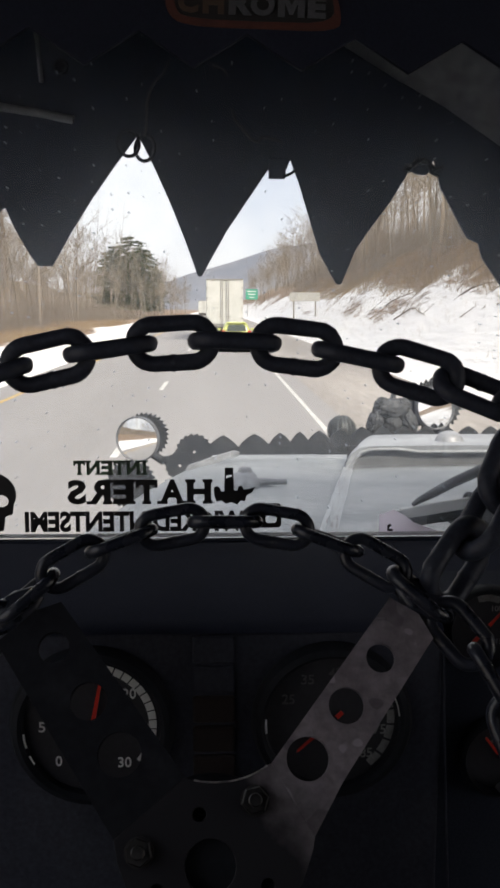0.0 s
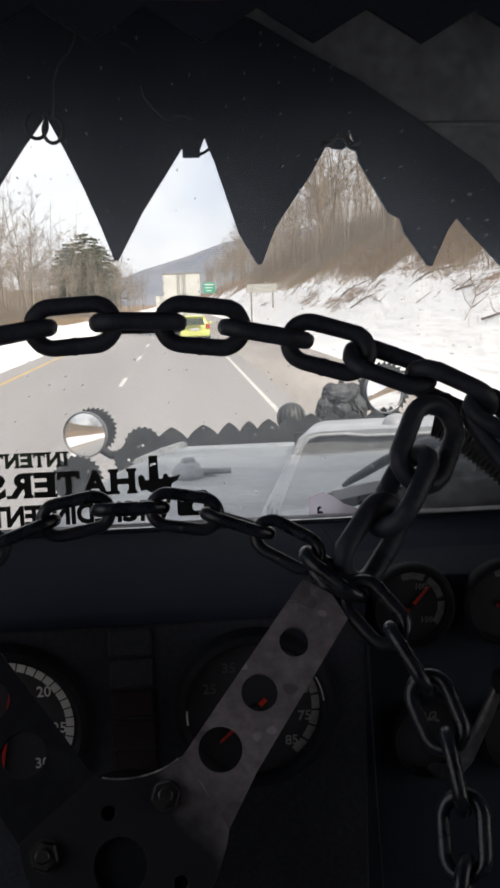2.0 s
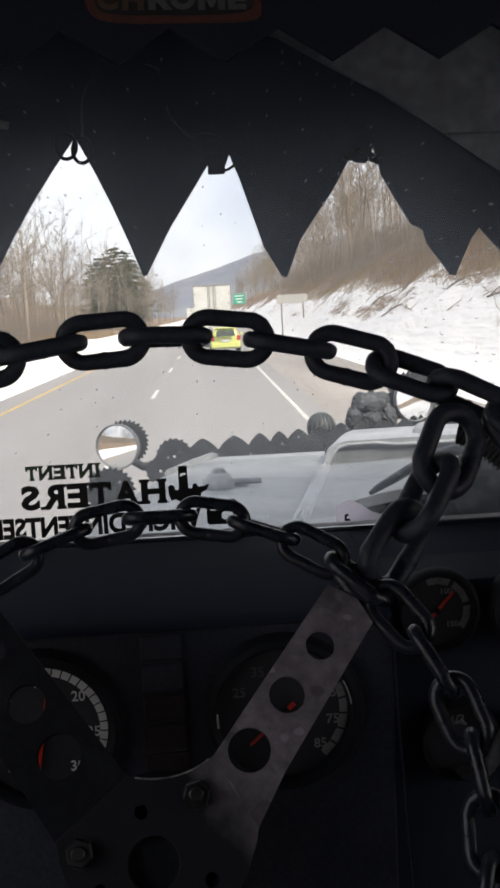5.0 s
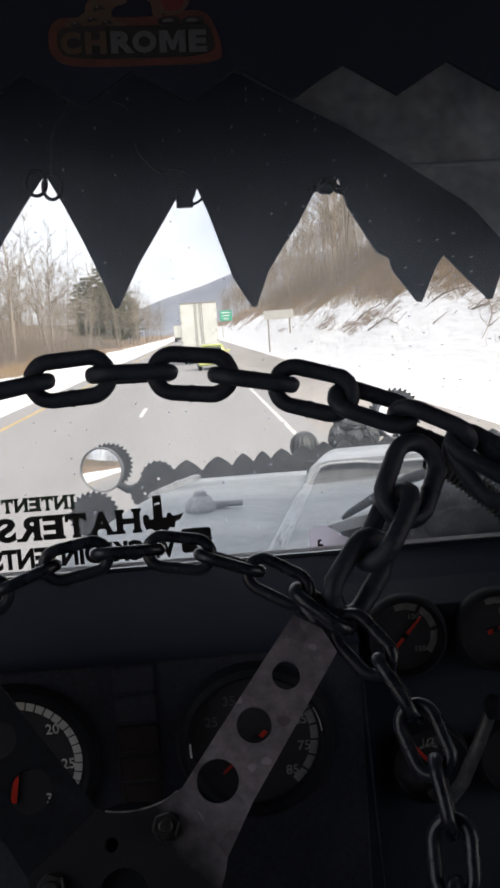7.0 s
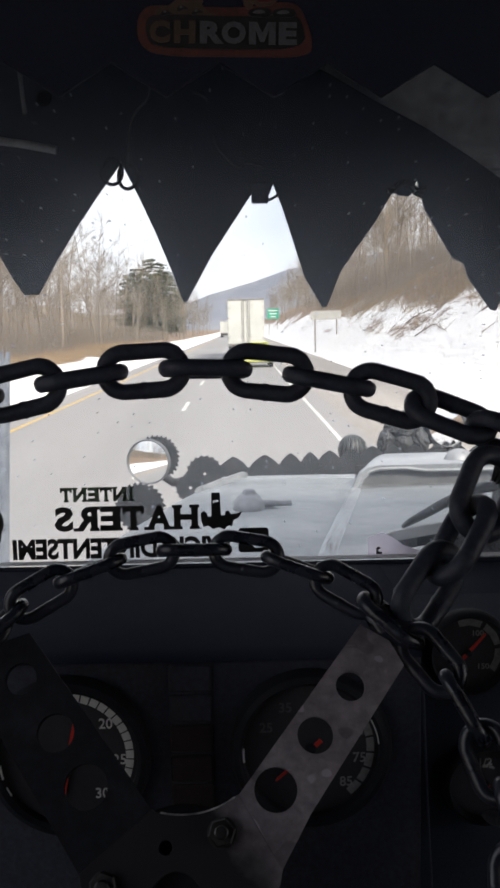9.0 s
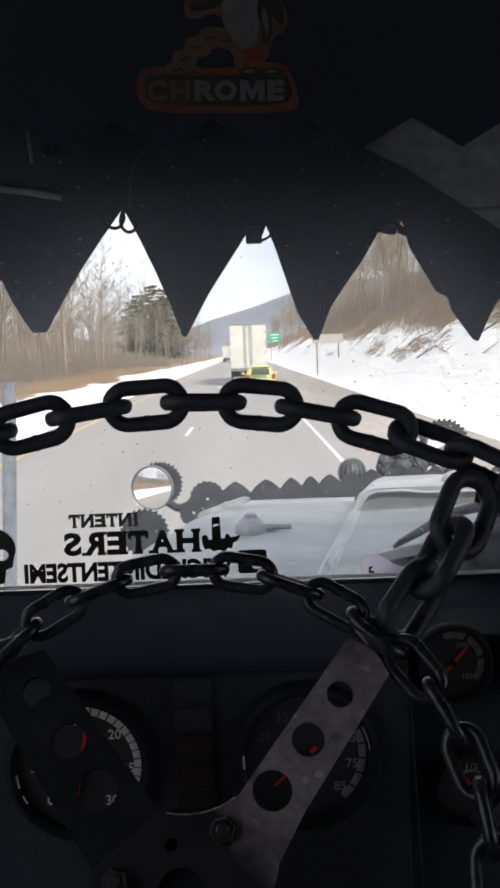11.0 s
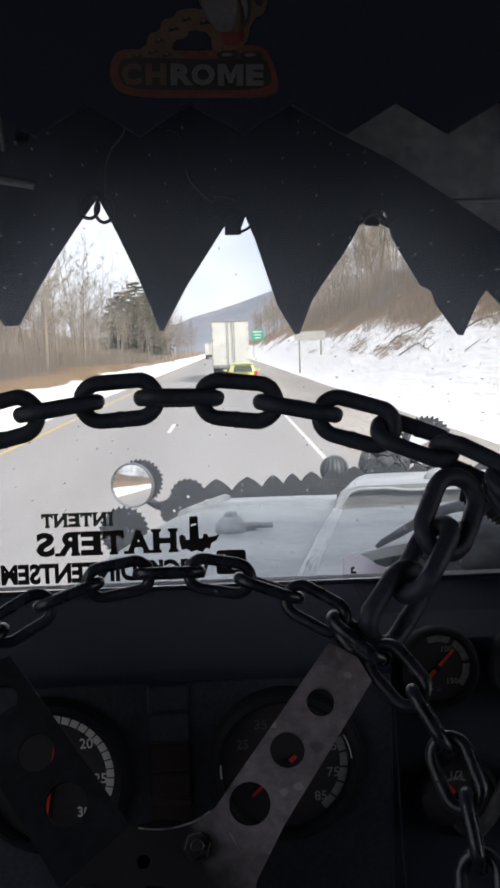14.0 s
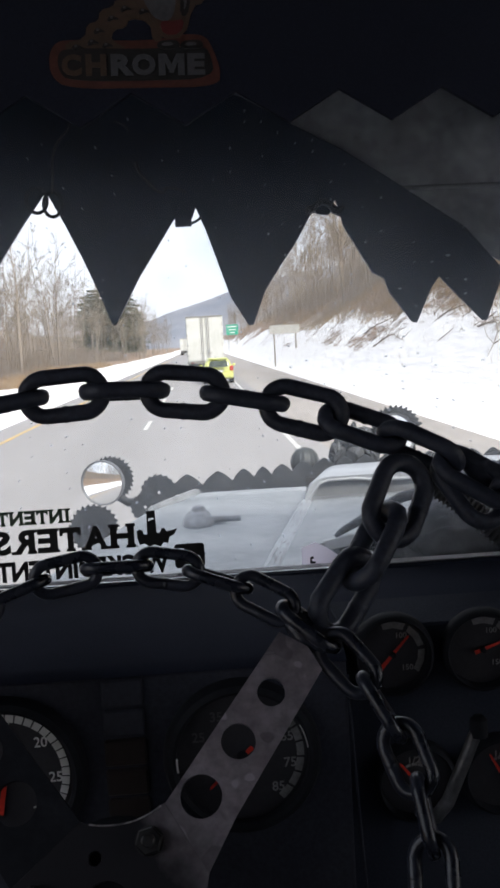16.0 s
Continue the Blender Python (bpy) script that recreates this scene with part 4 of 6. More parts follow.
# ---- sticker on the header board ----
def rounded(x0, z0, x1, z1, r, n=6):
    out = []
    for cx, cz, a in ((x1 - r, z1 - r, 0), (x0 + r, z1 - r, 90), (x0 + r, z0 + r, 180), (x1 - r, z0 + r, 270)):
        out += [(cx + r * math.cos(radians(a + 90 * k / n)), cz + r * math.sin(radians(a + 90 * k / n))) for k in range(n + 1)]
    return out


sticker = thing("sticker", pose(0.03, 0.802, 2.52), "die-cut sticker with silver letters and orange border on black board", "sticker")


def sticker_piece(name, line, layer, material, label=""):
    ob = upright(name, [line], 0.8025 - 0.0008 * layer, 0.0007, material, None, label)
    ob.parent = sticker
    ob.matrix_parent_inverse = sticker.matrix_world.inverted()
    return ob


def on_board(x, y):
    """Pixel positions, x to the right and y down, to the board, fitted to the camera's view; the sticker sits two
    degrees askew.
    """
    return 0.0336 + (x - 590) * 0.0002007 - (y - 490) * 0.0000071, 2.4969 - (y - 490) * 0.0001935 - (x - 590) * 0.0000064


def drawn(name, points, layer, material, label="", soft=2):
    """A die-cut shape with its corners rounded off."""
    for _ in range(soft):
        points = [(p[0] * u + q[0] * (1 - u), p[1] * u + q[1] * (1 - u)) for p, q in zip(points, points[1:] + points[:1]) for u in (0.75, 0.25)]
    return sticker_piece(name, [on_board(*p) for p in points], layer, material, label)


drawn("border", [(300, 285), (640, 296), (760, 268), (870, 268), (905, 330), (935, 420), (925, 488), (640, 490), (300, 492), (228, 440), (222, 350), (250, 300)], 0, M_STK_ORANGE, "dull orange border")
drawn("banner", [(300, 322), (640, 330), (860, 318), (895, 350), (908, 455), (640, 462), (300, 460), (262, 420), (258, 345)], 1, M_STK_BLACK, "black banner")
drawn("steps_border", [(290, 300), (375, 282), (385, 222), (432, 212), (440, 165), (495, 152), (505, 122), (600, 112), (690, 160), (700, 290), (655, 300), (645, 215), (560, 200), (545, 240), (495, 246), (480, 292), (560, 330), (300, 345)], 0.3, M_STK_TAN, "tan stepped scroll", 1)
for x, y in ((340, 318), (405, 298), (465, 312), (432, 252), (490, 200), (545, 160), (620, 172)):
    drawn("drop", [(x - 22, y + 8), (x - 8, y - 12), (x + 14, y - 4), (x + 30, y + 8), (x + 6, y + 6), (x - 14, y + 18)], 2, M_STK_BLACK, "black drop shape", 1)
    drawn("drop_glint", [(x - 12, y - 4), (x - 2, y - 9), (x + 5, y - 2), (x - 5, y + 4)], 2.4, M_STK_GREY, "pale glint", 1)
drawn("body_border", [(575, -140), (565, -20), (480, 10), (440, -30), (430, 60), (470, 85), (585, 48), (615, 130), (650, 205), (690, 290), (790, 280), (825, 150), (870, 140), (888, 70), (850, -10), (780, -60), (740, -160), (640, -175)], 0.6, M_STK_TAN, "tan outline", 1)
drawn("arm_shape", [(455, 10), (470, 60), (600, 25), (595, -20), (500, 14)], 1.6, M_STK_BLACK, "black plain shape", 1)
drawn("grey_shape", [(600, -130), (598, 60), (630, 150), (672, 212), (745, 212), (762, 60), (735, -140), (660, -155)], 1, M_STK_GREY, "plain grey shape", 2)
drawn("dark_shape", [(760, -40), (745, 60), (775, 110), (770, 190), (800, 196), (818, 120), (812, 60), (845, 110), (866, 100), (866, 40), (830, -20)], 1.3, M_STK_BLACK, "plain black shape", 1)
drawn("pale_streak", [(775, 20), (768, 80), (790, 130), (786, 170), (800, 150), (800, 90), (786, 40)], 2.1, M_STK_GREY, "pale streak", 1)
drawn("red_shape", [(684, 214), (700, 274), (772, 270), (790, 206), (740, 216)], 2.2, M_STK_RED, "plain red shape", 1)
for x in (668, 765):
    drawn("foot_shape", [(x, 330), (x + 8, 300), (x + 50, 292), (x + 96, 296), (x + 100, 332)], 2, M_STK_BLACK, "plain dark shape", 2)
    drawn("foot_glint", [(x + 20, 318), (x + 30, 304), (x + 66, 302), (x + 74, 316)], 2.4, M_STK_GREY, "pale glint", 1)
for k, (ch, x, w) in enumerate((("C", 275, 82), ("H", 374, 86), ("R", 478, 96), ("O", 566, 98), ("M", 676, 108), ("E", 796, 74))):
    if ch == "M":
        form = plate_mesh("letter", [[(p * w * 0.0002007, q * 0.0174) for p, q in ((0, 0), (0, 1), (0.30, 1), (0.5, 0.52), (0.70, 1), (1, 1), (1, 0), (0.74, 0), (0.74, 0.62), (0.57, 0.12), (0.43, 0.12), (0.26, 0.62), (0.26, 0))]], 0.0007)
    else:
        form = word_mesh("letter", ch, w * 0.0002007, 0.0174, 0.0007, 0.05)
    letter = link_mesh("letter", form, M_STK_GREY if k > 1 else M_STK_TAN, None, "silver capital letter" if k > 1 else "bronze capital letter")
    lx, lz = on_board(x, 440)
    letter.matrix_world = Matrix.Translation((lx, 0.8008, lz)) @ STAND @ Matrix.Rotation(radians(-1.9), 4, "Z")
    letter.parent = sticker
    letter.matrix_parent_inverse = sticker.matrix_world.inverted()

# ---- toothed visor outside the glass ----
visor = thing("sun_visor", pose(0.1, 1.0, 2.62), "black drop visor cut into long pointed teeth outside the windscreen", "visor")


def under(ob, root):
    ob.parent = root
    ob.matrix_parent_inverse = root.matrix_world.inverted()
    return ob


def curve_side(a, b, bow, n=6):
    """Points from a towards b, bowed sideways, without b; the edge is slightly uneven."""
    (ax, az), (bx, bz) = a, b
    dx, dz = bx - ax, bz - az
    out = []
    for k in range(n):
        u = k / n
        s = bow * 4 * u * (1 - u) + (0.0009 * bump_noise(ax * 90 + k, az * 70, 1.3, 2) if k else 0)
        out.append((ax + dx * u - dz * s, az + dz * u + dx * s))
    return out


jaw = [(-0.46, 2.40), (-0.43, 2.33), (-0.39, 2.372), (-0.335, 2.300), (-0.322, 2.300), (-0.2125, 2.3745),
       (-0.1815, 2.3165), (-0.1665, 2.3165), (-0.0775, 2.4465), (-0.0185, 2.3065), (-0.0145, 2.3065), (0.012, 2.353), (0.0535, 2.4132), (0.0712, 2.4122), (0.0722, 2.4136), (0.0760, 2.4230),
       (0.0797, 2.4124), (0.0845, 2.4010), (0.107, 2.329), (0.1245, 2.2985), (0.1295, 2.2985),
       (0.144, 2.334), (0.161, 2.358), (0.179, 2.382), (0.199, 2.415), (0.2025, 2.410), (0.214, 2.4085), (0.2175, 2.4115), (0.2222, 2.4245), (0.2265, 2.4105), (0.230, 2.396), (0.250, 2.361), (0.259, 2.346), (0.271, 2.340), (0.275, 2.326),
       (0.299, 2.2925), (0.3045, 2.2915), (0.321, 2.327), (0.330, 2.339), (0.348, 2.319), (0.3755, 2.290), (0.3805, 2.290), (0.400, 2.342)]
bows = {5: 0.03, 7: -0.022, 8: -0.02}
edge = []
for k in range(len(jaw) - 1):
    edge += curve_side(jaw[k], jaw[k + 1], -bows.get(k, 0.0), 4)
edge += [jaw[-1], (0.36, 2.389), (0.33, 2.4095), (0.28, 2.444), (0.23, 2.4765), (0.182, 2.502), (0.129, 2.533), (0.05, 2.56), (-0.10, 2.57), (-0.25, 2.54), (-0.38, 2.47)]
under(upright("teeth_plate", [edge], 0.987, 0.004, M_TOOTH, None, "black plate cut into pointed teeth", 0.0006), visor)

cap_line = [(-0.60, 2.39), (-0.45, 2.395), (-0.30, 2.40), (-0.20, 2.41), (-0.15, 2.43), (-0.11, 2.468), (0.0, 2.478), (0.12, 2.465), (0.24, 2.442), (0.32, 2.395), (0.40, 2.352), (0.60, 2.33), (1.40, 2.33), (1.40, 2.75), (-0.60, 2.75)]
under(upright("cap_sheet", [cap_line], 0.996, 0.004, M_CAP, None, "dusty grey metal sheet behind the teeth", 0.0006), visor)
under(part("top_sheet", box((-0.60, 0.955, 2.745), (1.40, 1.02, 2.755), 0.002, 1), M_CAP), visor)
for a, b, y, thick, mat_ in (((-0.40, 2.478), (-0.209, 2.4705), 0.980, 0.0042, M_GASKET), ((-0.209, 2.4705), (-0.1410, 2.4590), 0.980, 0.0042, M_GASKET),
                             ((-0.1765, 2.5507), (-0.1718, 2.4955), 0.9825, 0.0022, M_GASKET), ((0.283, 2.4335), (0.62, 2.4285), 0.9925, 0.0026, M_GASKET)):
    under(smooth(part("seam_bead", tube([(a[0], y, a[1]), ((a[0] + b[0]) / 2, y, (a[1] + b[1]) / 2 + 0.001), (b[0], y, b[1])], thick, 10), mat_)), visor)
# a black disc added in place of the dark round hole
hole_disc = under(smooth(part("hole_disc", lathe([(0, 0.001), (0.0040, 0.001), (0.0052, 0.003), (0.0066, 0.003), (0.0078, 0.0), (0, 0)], 28), M_RING, None, "black disc in place of a round hole")), visor)
hole_disc.matrix_world = Matrix.Translation((-0.1525, 0.985, 2.5109)) @ STAND


def wire(points, r, name, label, mat_=M_CHAIN):
    bm = bmesh.new()
    pts = [Vector(p) for p in points]
    fine = []
    for i in range(len(pts) - 1):
        p0, p1, p2, p3 = pts[max(i - 1, 0)], pts[i], pts[i + 1], pts[min(i + 2, len(pts) - 1)]
        for k in range(6):
            u = k / 6
            fine.append(0.5 * ((2 * p1) + (p2 - p0) * u + (2 * p0 - 5 * p1 + 4 * p2 - p3) * u * u + (3 * p1 - p0 - 3 * p2 + p3) * u ** 3))
    fine.append(pts[-1])
    return tagged(smooth(part(name, add_tube(bm, fine, r, 8), mat_)), label, "wire")


wire([(-0.045, 0.978, 2.519), (-0.050, 0.978, 2.505), (-0.060, 0.978, 2.495), (-0.067, 0.978, 2.478), (-0.0685, 0.978, 2.456), (-0.070, 0.979, 2.444)], 0.0012, "thin_wire", "thin grey wire hanging across the black visor teeth", M_WIRE)
wire([(-0.003, 0.978, 2.512), (0.004, 0.978, 2.510), (0.009, 0.978, 2.507), (0.012, 0.978, 2.502)], 0.0012, "thin_wire", "thin grey wire hanging across the black visor teeth", M_WIRE)
wire([(0.017, 0.978, 2.471), (0.020, 0.978, 2.460), (0.029, 0.978, 2.449), (0.037, 0.978, 2.441), (0.043, 0.978, 2.439), (0.047, 0.978, 2.443), (0.058, 0.978, 2.442), (0.067, 0.978, 2.438)], 0.0015, "thin_wire", "thin grey wire hanging across the black visor teeth", M_WIRE)
for cx, cz, tilt in ((-0.0865, 2.4370, 10), (-0.0705, 2.4325, -20)):
    ring = part("wire_ring", tube([(0.0105 * math.cos(a * math.tau / 24), 0, 0.0125 * math.sin(a * math.tau / 24)) for a in range(24)], 0.0019, 8, True), M_CHAIN_BIG)
    ring.matrix_world = Matrix.Translation((cx, 0.980, cz)) @ Matrix.Rotation(radians(tilt), 4, "Z")
    tagged(smooth(ring), "small black wire ring threaded between visor teeth", "ring", "rings at the visor")
clip = thing("visor_clip", pose(0.0623, 0.981, 2.414), "small black square clip between two visor teeth", "clip")
part("plate", box((-0.0087, -0.003, -0.0105), (0.0087, 0.003, 0.010), 0.001, 1), M_TOOTH, clip)
part("hook", tube([(0.006, 0, -0.0078), (0.0120, 0, -0.0062), (0.0158, 0, -0.0040), (0.0190, 0, -0.0012)], 0.0015, 8), M_CHAIN, clip)
knot = thing("wire_knot", pose(0.2115, 0.981, 2.418), "tangled black wire knot between two visor teeth", "wire")
r5 = random.Random(12)
for k in range(4):
    pts = [(-0.018 + 0.007 * i + r5.uniform(-0.003, 0.003), r5.uniform(-0.003, 0.003), 0.004 - 0.0035 * abs(i - 2) + r5.uniform(-0.006, 0.006)) for i in range(6)]
    part("strand", tube(pts, 0.0021, 7), M_CHAIN, knot)

# ---- lettering and shapes stuck to the glass, reading from outside ----
def decal_word(text, x0, x1, z0, z1, material, label, bold):
    me = word_mesh("decal_lettering", text, x1 - x0, z1 - z0, 0.0006, bold)
    ob = link_mesh("decal_lettering", me, material)
    # reversed, because it is read from the road
    ob.matrix_world = Matrix.Translation((x1, 0.9105, z0)) @ Matrix.Rotation(radians(180), 4, "Z") @ STAND
    return tagged(ob, label, "decal")


def slab_word(text, cells, x0, x1, z0, z1, label, material=M_VINYL):
    """Capitals with slab serifs: each letter fitted to its cell, with feet and caps added."""
    feet = {"H": ((0.14, 0), (0.86, 0), (0.14, 1), (0.86, 1)), "A": ((0.10, 0), (0.90, 0)), "T": ((0.5, 0), (0.07, 0.84), (0.93, 0.84)), "E": ((0.13, 0), (0.13, 1)), "R": ((0.14, 0), (0.88, 0), (0.10, 1)), "S": (), "I": ((0.5, 0), (0.5, 1)), "N": ((0.13, 0), (0.13, 1), (0.87, 1))}
    bm = bmesh.new()
    total, at = sum(cells), 0.0
    w, h = x1 - x0, z1 - z0
    for ch, cell in zip(text, cells):
        cw = w * cell / total
        wide = 0.42 if ch == "I" else 0.90
        me = word_mesh("letter", ch, cw * wide, h, 0.0006, 0.045)
        me.transform(Matrix.Translation((at + cw * (1 - wide) / 2, 0, 0)))
        bm.from_mesh(me)
        bpy.data.meshes.remove(me)
        for u, v in feet[ch]:
            cx, half = at + cw * (0.05 + 0.9 * u), cw * (0.42 if ch == "I" else 0.19) if v in (0, 1) else cw * 0.07
            lo, hi = (0, 0.13 * h) if v == 0 else ((0.87 * h, h) if v == 1 else (0.66 * h, 0.95 * h))
            add_box(bm, (max(0, cx - half), lo, -0.0001), (min(w, cx + half), hi, 0.0007))
        at += cw
    ob = part("decal_lettering", bm, material)
    ob.matrix_world = Matrix.Translation((x1, 0.9105, z0)) @ Matrix.Rotation(radians(180), 4, "Z") @ STAND
    return tagged(ob, label, "decal")


slab_word("INTENT", (0.62, 1.12, 0.98, 0.95, 1.12, 0.98), -0.1395, -0.0660, 2.1130, 2.1272, "dark green slab-serif vinyl capitals on the windscreen", M_GREEN_VINYL)
slab_word("HATERS", (1.12, 1.12, 0.98, 0.95, 1.02, 0.86), -0.1465, -0.0040, 2.0838, 2.1082, "heavy black slab-serif vinyl capitals on the windscreen")
decal_word("WICKEDINTENTSEMI", -0.1875, 0.0280, 2.0562, 2.0770, M_VINYL, "black vinyl capitals along the windscreen's foot", 0.042)


def decal(name, lines, label, material=M_VINYL):
    return tagged(upright(name, lines, 0.9108, 0.0006, material), label, "decal")


decal("hand_decal", [[(-0.0028, 2.0995), (0.0003, 2.1015), (0.0034, 2.0995), (0.0040, 2.096), (0.0076, 2.096), (0.0081, 2.1195), (0.0164, 2.1195), (0.0170, 2.097), (0.0206, 2.097), (0.0216, 2.101), (0.0248, 2.1015),
                      (0.0268, 2.098), (0.0320, 2.0985), (0.0378, 2.1005), (0.0346, 2.0945), (0.0294, 2.092), (0.0279, 2.086), (0.0237, 2.0868), (0.0201, 2.0828), (0.0144, 2.0852), (0.0092, 2.0836), (0.0045, 2.0868), (-0.0002, 2.0858), (-0.0023, 2.092)],
                     [(0.0095, 2.1085), (0.0112, 2.1100), (0.0150, 2.1105), (0.0148, 2.1125), (0.0095, 2.1118)]], "black vinyl hand shape on the windscreen")
decal("square_decal", [rounded(0.0335, 2.0595, 0.0635, 2.0840, 0.0035), rounded(0.0370, 2.0735, 0.0430, 2.0795, 0.0006)[::-1], rounded(0.0480, 2.0640, 0.0590, 2.0720, 0.003)[::-1]], "black rounded square decal on the windscreen")
skull = [(-0.2215 + 0.0265 * math.cos(radians(a)), 2.094 + 0.0225 * math.sin(radians(a))) for a in range(-25, 206, 11)]
skull += [(-0.2440, 2.0745), (-0.2370, 2.0720), (-0.2350, 2.0585), (-0.2280, 2.0560), (-0.2215, 2.0575), (-0.2150, 2.0560), (-0.2080, 2.0585), (-0.2060, 2.0720), (-0.1990, 2.0745)]
eyes = [[(-0.2215 + s * 0.0115 + 0.0075 * math.cos(radians(a)), 2.0875 + 0.0060 * math.sin(radians(a))) for a in range(0, 360, 24)][::-1] for s in (-1, 1)]
decal("skull_decal", [skull, *eyes, [(-0.2245, 2.074), (-0.2185, 2.074), (-0.2215, 2.0815)][::-1]], "black vinyl skull shape on the windscreen")

# ---- dashboard ----
dash = thing("dashboard", pose(0.4, 0.78, 2.0), "black padded truck dashboard with a deep brow over round gauges", "dashboard")


brow = [(0.890, 2.0500), (0.865, 2.0535), (0.80, 2.0545), (0.74, 2.0525), (0.705, 2.0497), (0.672, 2.0455), (0.660, 2.0425), (0.6575, 2.0400), (0.662, 2.0380), (0.735, 2.0360), (0.890, 2.020)]
under(smooth(part("brow", extruded_profile(brow, -0.69, 0.1660), M_DASH), 50), dash)
side_brow = [(0.890, 2.0500), (0.865, 2.0535), (0.80, 2.0545), (0.74, 2.0525), (0.712, 2.0480), (0.702, 2.0425), (0.700, 2.0365), (0.706, 2.0325), (0.735, 2.0320), (0.890, 2.020)]
under(smooth(part("side_brow", extruded_profile(side_brow, 0.1665, 1.49), M_DASH), 50), dash)
under(part("gauge_panel", box((-0.69, 0.662, 1.70), (0.166, 0.76, 2.0385), 0.002, 2), M_PANEL), dash)
under(part("side_panel", box((0.1665, 0.692, 1.70), (1.49, 0.80, 2.0535), 0.002, 2), M_SIDE), dash)
under(part("panel_trim", tube([(0.167, 0.661, 2.028), (0.168, 0.659, 1.98), (0.1715, 0.659, 1.90), (0.177, 0.660, 1.80)], 0.0009, 8), M_PANEL, None, "worn grey edge strip"), dash)
under(part("knee_panel", box((-0.69, 0.70, 1.05), (1.49, 0.78, 1.698), 0.006, 2), M_SIDE), dash)
for k in range(5):
    z = 2.0370 - 0.0228 * k
    lamp = under(part("indicator", box((-0.0175, 0.6585, z - 0.0203), (0.0135, 0.663, z), 0.0015, 1), M_LAMP_AMBER if k in (2, 3, 4) else M_PANEL, None, "dim amber warning lens" if k > 1 else "blank cover"), dash)


def gauge(x, y, z, r, texts, needle, arc, label, seg=14, tail=0.22, wide=1.0, ring=(0.88, 1.0)):
    """A round instrument: bezel, face, a scale of pale blocks, numbers, a red needle and its hub."""
    root = thing("gauge", pose(x, y, z), label, "gauge", "gauges on the dash")
    turn = Matrix.Rotation(radians(90), 4, "X")
    # dials right of the rev counter take the shaded copy of the print
    print_ = M_MARK if r > 0.03 and x < 0 else M_MARK_DIM

    def flat(ob, depth):
        ob.matrix_local = Matrix.Translation((0, -depth, 0)) @ turn
        return ob

    flat(smooth(part("bezel", lathe([(r * 1.06, 0.0), (r * 1.07, 0.010), (r * 1.13, 0.013), (r * 1.22, 0.011), (r * 1.28, 0.004), (r * 1.28, 0.0)], 56, True), M_RING, root)), 0.0)
    flat(part("face", lathe([(0, 0), (r * 1.07, 0), (r * 1.07, 0.001), (0, 0.001)], 48), M_FACE, root), 0.002)
    a0, a1 = arc
    for k in range(seg):
        s, e = radians(a0 + (a1 - a0) * (k + 0.08) / seg), radians(a0 + (a1 - a0) * (k + 0.92) / seg)
        line = [(q * math.cos(a), q * math.sin(a)) for q, a in ((r * ring[0], s), (r * ring[1], s), (r * ring[1], (s + e) / 2), (r * ring[1], e), (r * ring[0], e), (r * ring[0], (s + e) / 2))]
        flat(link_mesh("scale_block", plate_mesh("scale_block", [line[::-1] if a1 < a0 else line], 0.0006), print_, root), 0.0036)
    for text, a, size in texts:
        w = size * (0.62 * len(text) if len(text) < 4 else 0.5 * len(text))
        ob = link_mesh("number", word_mesh("number", text, w, size, 0.0005, 0.01), M_MARK_SHADOWED if text in ("25", "35", "45", "55") and x > 0 else print_, root)
        rad = r * (0.78 if r > 0.03 else 0.64)
        ob.matrix_local = Matrix.Translation((rad * math.cos(radians(a)) - w / 2, -0.0036, rad * math.sin(radians(a)) - size / 2)) @ turn
    d = Vector((math.cos(radians(needle)), math.sin(radians(needle)), 0))
    p = Vector((-d.y, d.x, 0))
    line = [tuple((d * u + p * v)[:2]) for u, v in ((-tail * r, -0.035 * wide * r), (0.72 * r, -0.018 * wide * r), (0.76 * r, 0), (0.72 * r, 0.018 * wide * r), (-tail * r, 0.035 * wide * r))]
    flat(link_mesh("needle", plate_mesh("needle", [line], 0.0012), M_NEEDLE, root, "red pointer"), 0.0055)
    flat(smooth(part("needle_hub", lathe([(0, 0.004), (r * 0.07, 0.0035), (r * 0.10, 0.0), (0, 0)], 20), M_RING, root)), 0.0055)
    return root


# tachometer and speedometer, then the small dials
TACH = gauge(-0.0905, 0.660, 1.9715, 0.0468, [(str(v), 227 - 46.3 * v / 5, 0.0078) for v in (0, 5, 10, 15, 20, 25, 30)], 79, (105, -40), "large round rev counter with pale scale blocks and a red pointer", 16, 0.62, 1.3)
SPEEDO = gauge(0.0845, 0.660, 1.9735, 0.0462, [(str(v), -12 + 3.3 * (75 - v), 0.0074) for v in (25, 35, 45, 55, 65, 75, 85)], 222, (42, -52), "large round speedometer with white numbers and a red pointer", 6)
# short pale arcs drawn in as glints on the two large bezels
for dial, cx, cz, a0, a1, thick in ((SPEEDO, 0.0845, 1.9735, 176, 188, 0.0009), (SPEEDO, 0.0845, 1.9735, 6, 28, 0.0005), (TACH, -0.0905, 1.9715, 184, 196, 0.0009), (TACH, -0.0905, 1.9715, 204, 212, 0.0007)):
    pts = [(cx + 0.0489 * math.cos(radians(a0 + (a1 - a0) * k / 8)), 0.6505, cz + 0.0489 * math.sin(radians(a0 + (a1 - a0) * k / 8))) for k in range(9)]
    under(smooth(part("edge_glint", tube(pts, thick, 8), M_GLINT, None, "painted glint on the bezel edge")), dial)
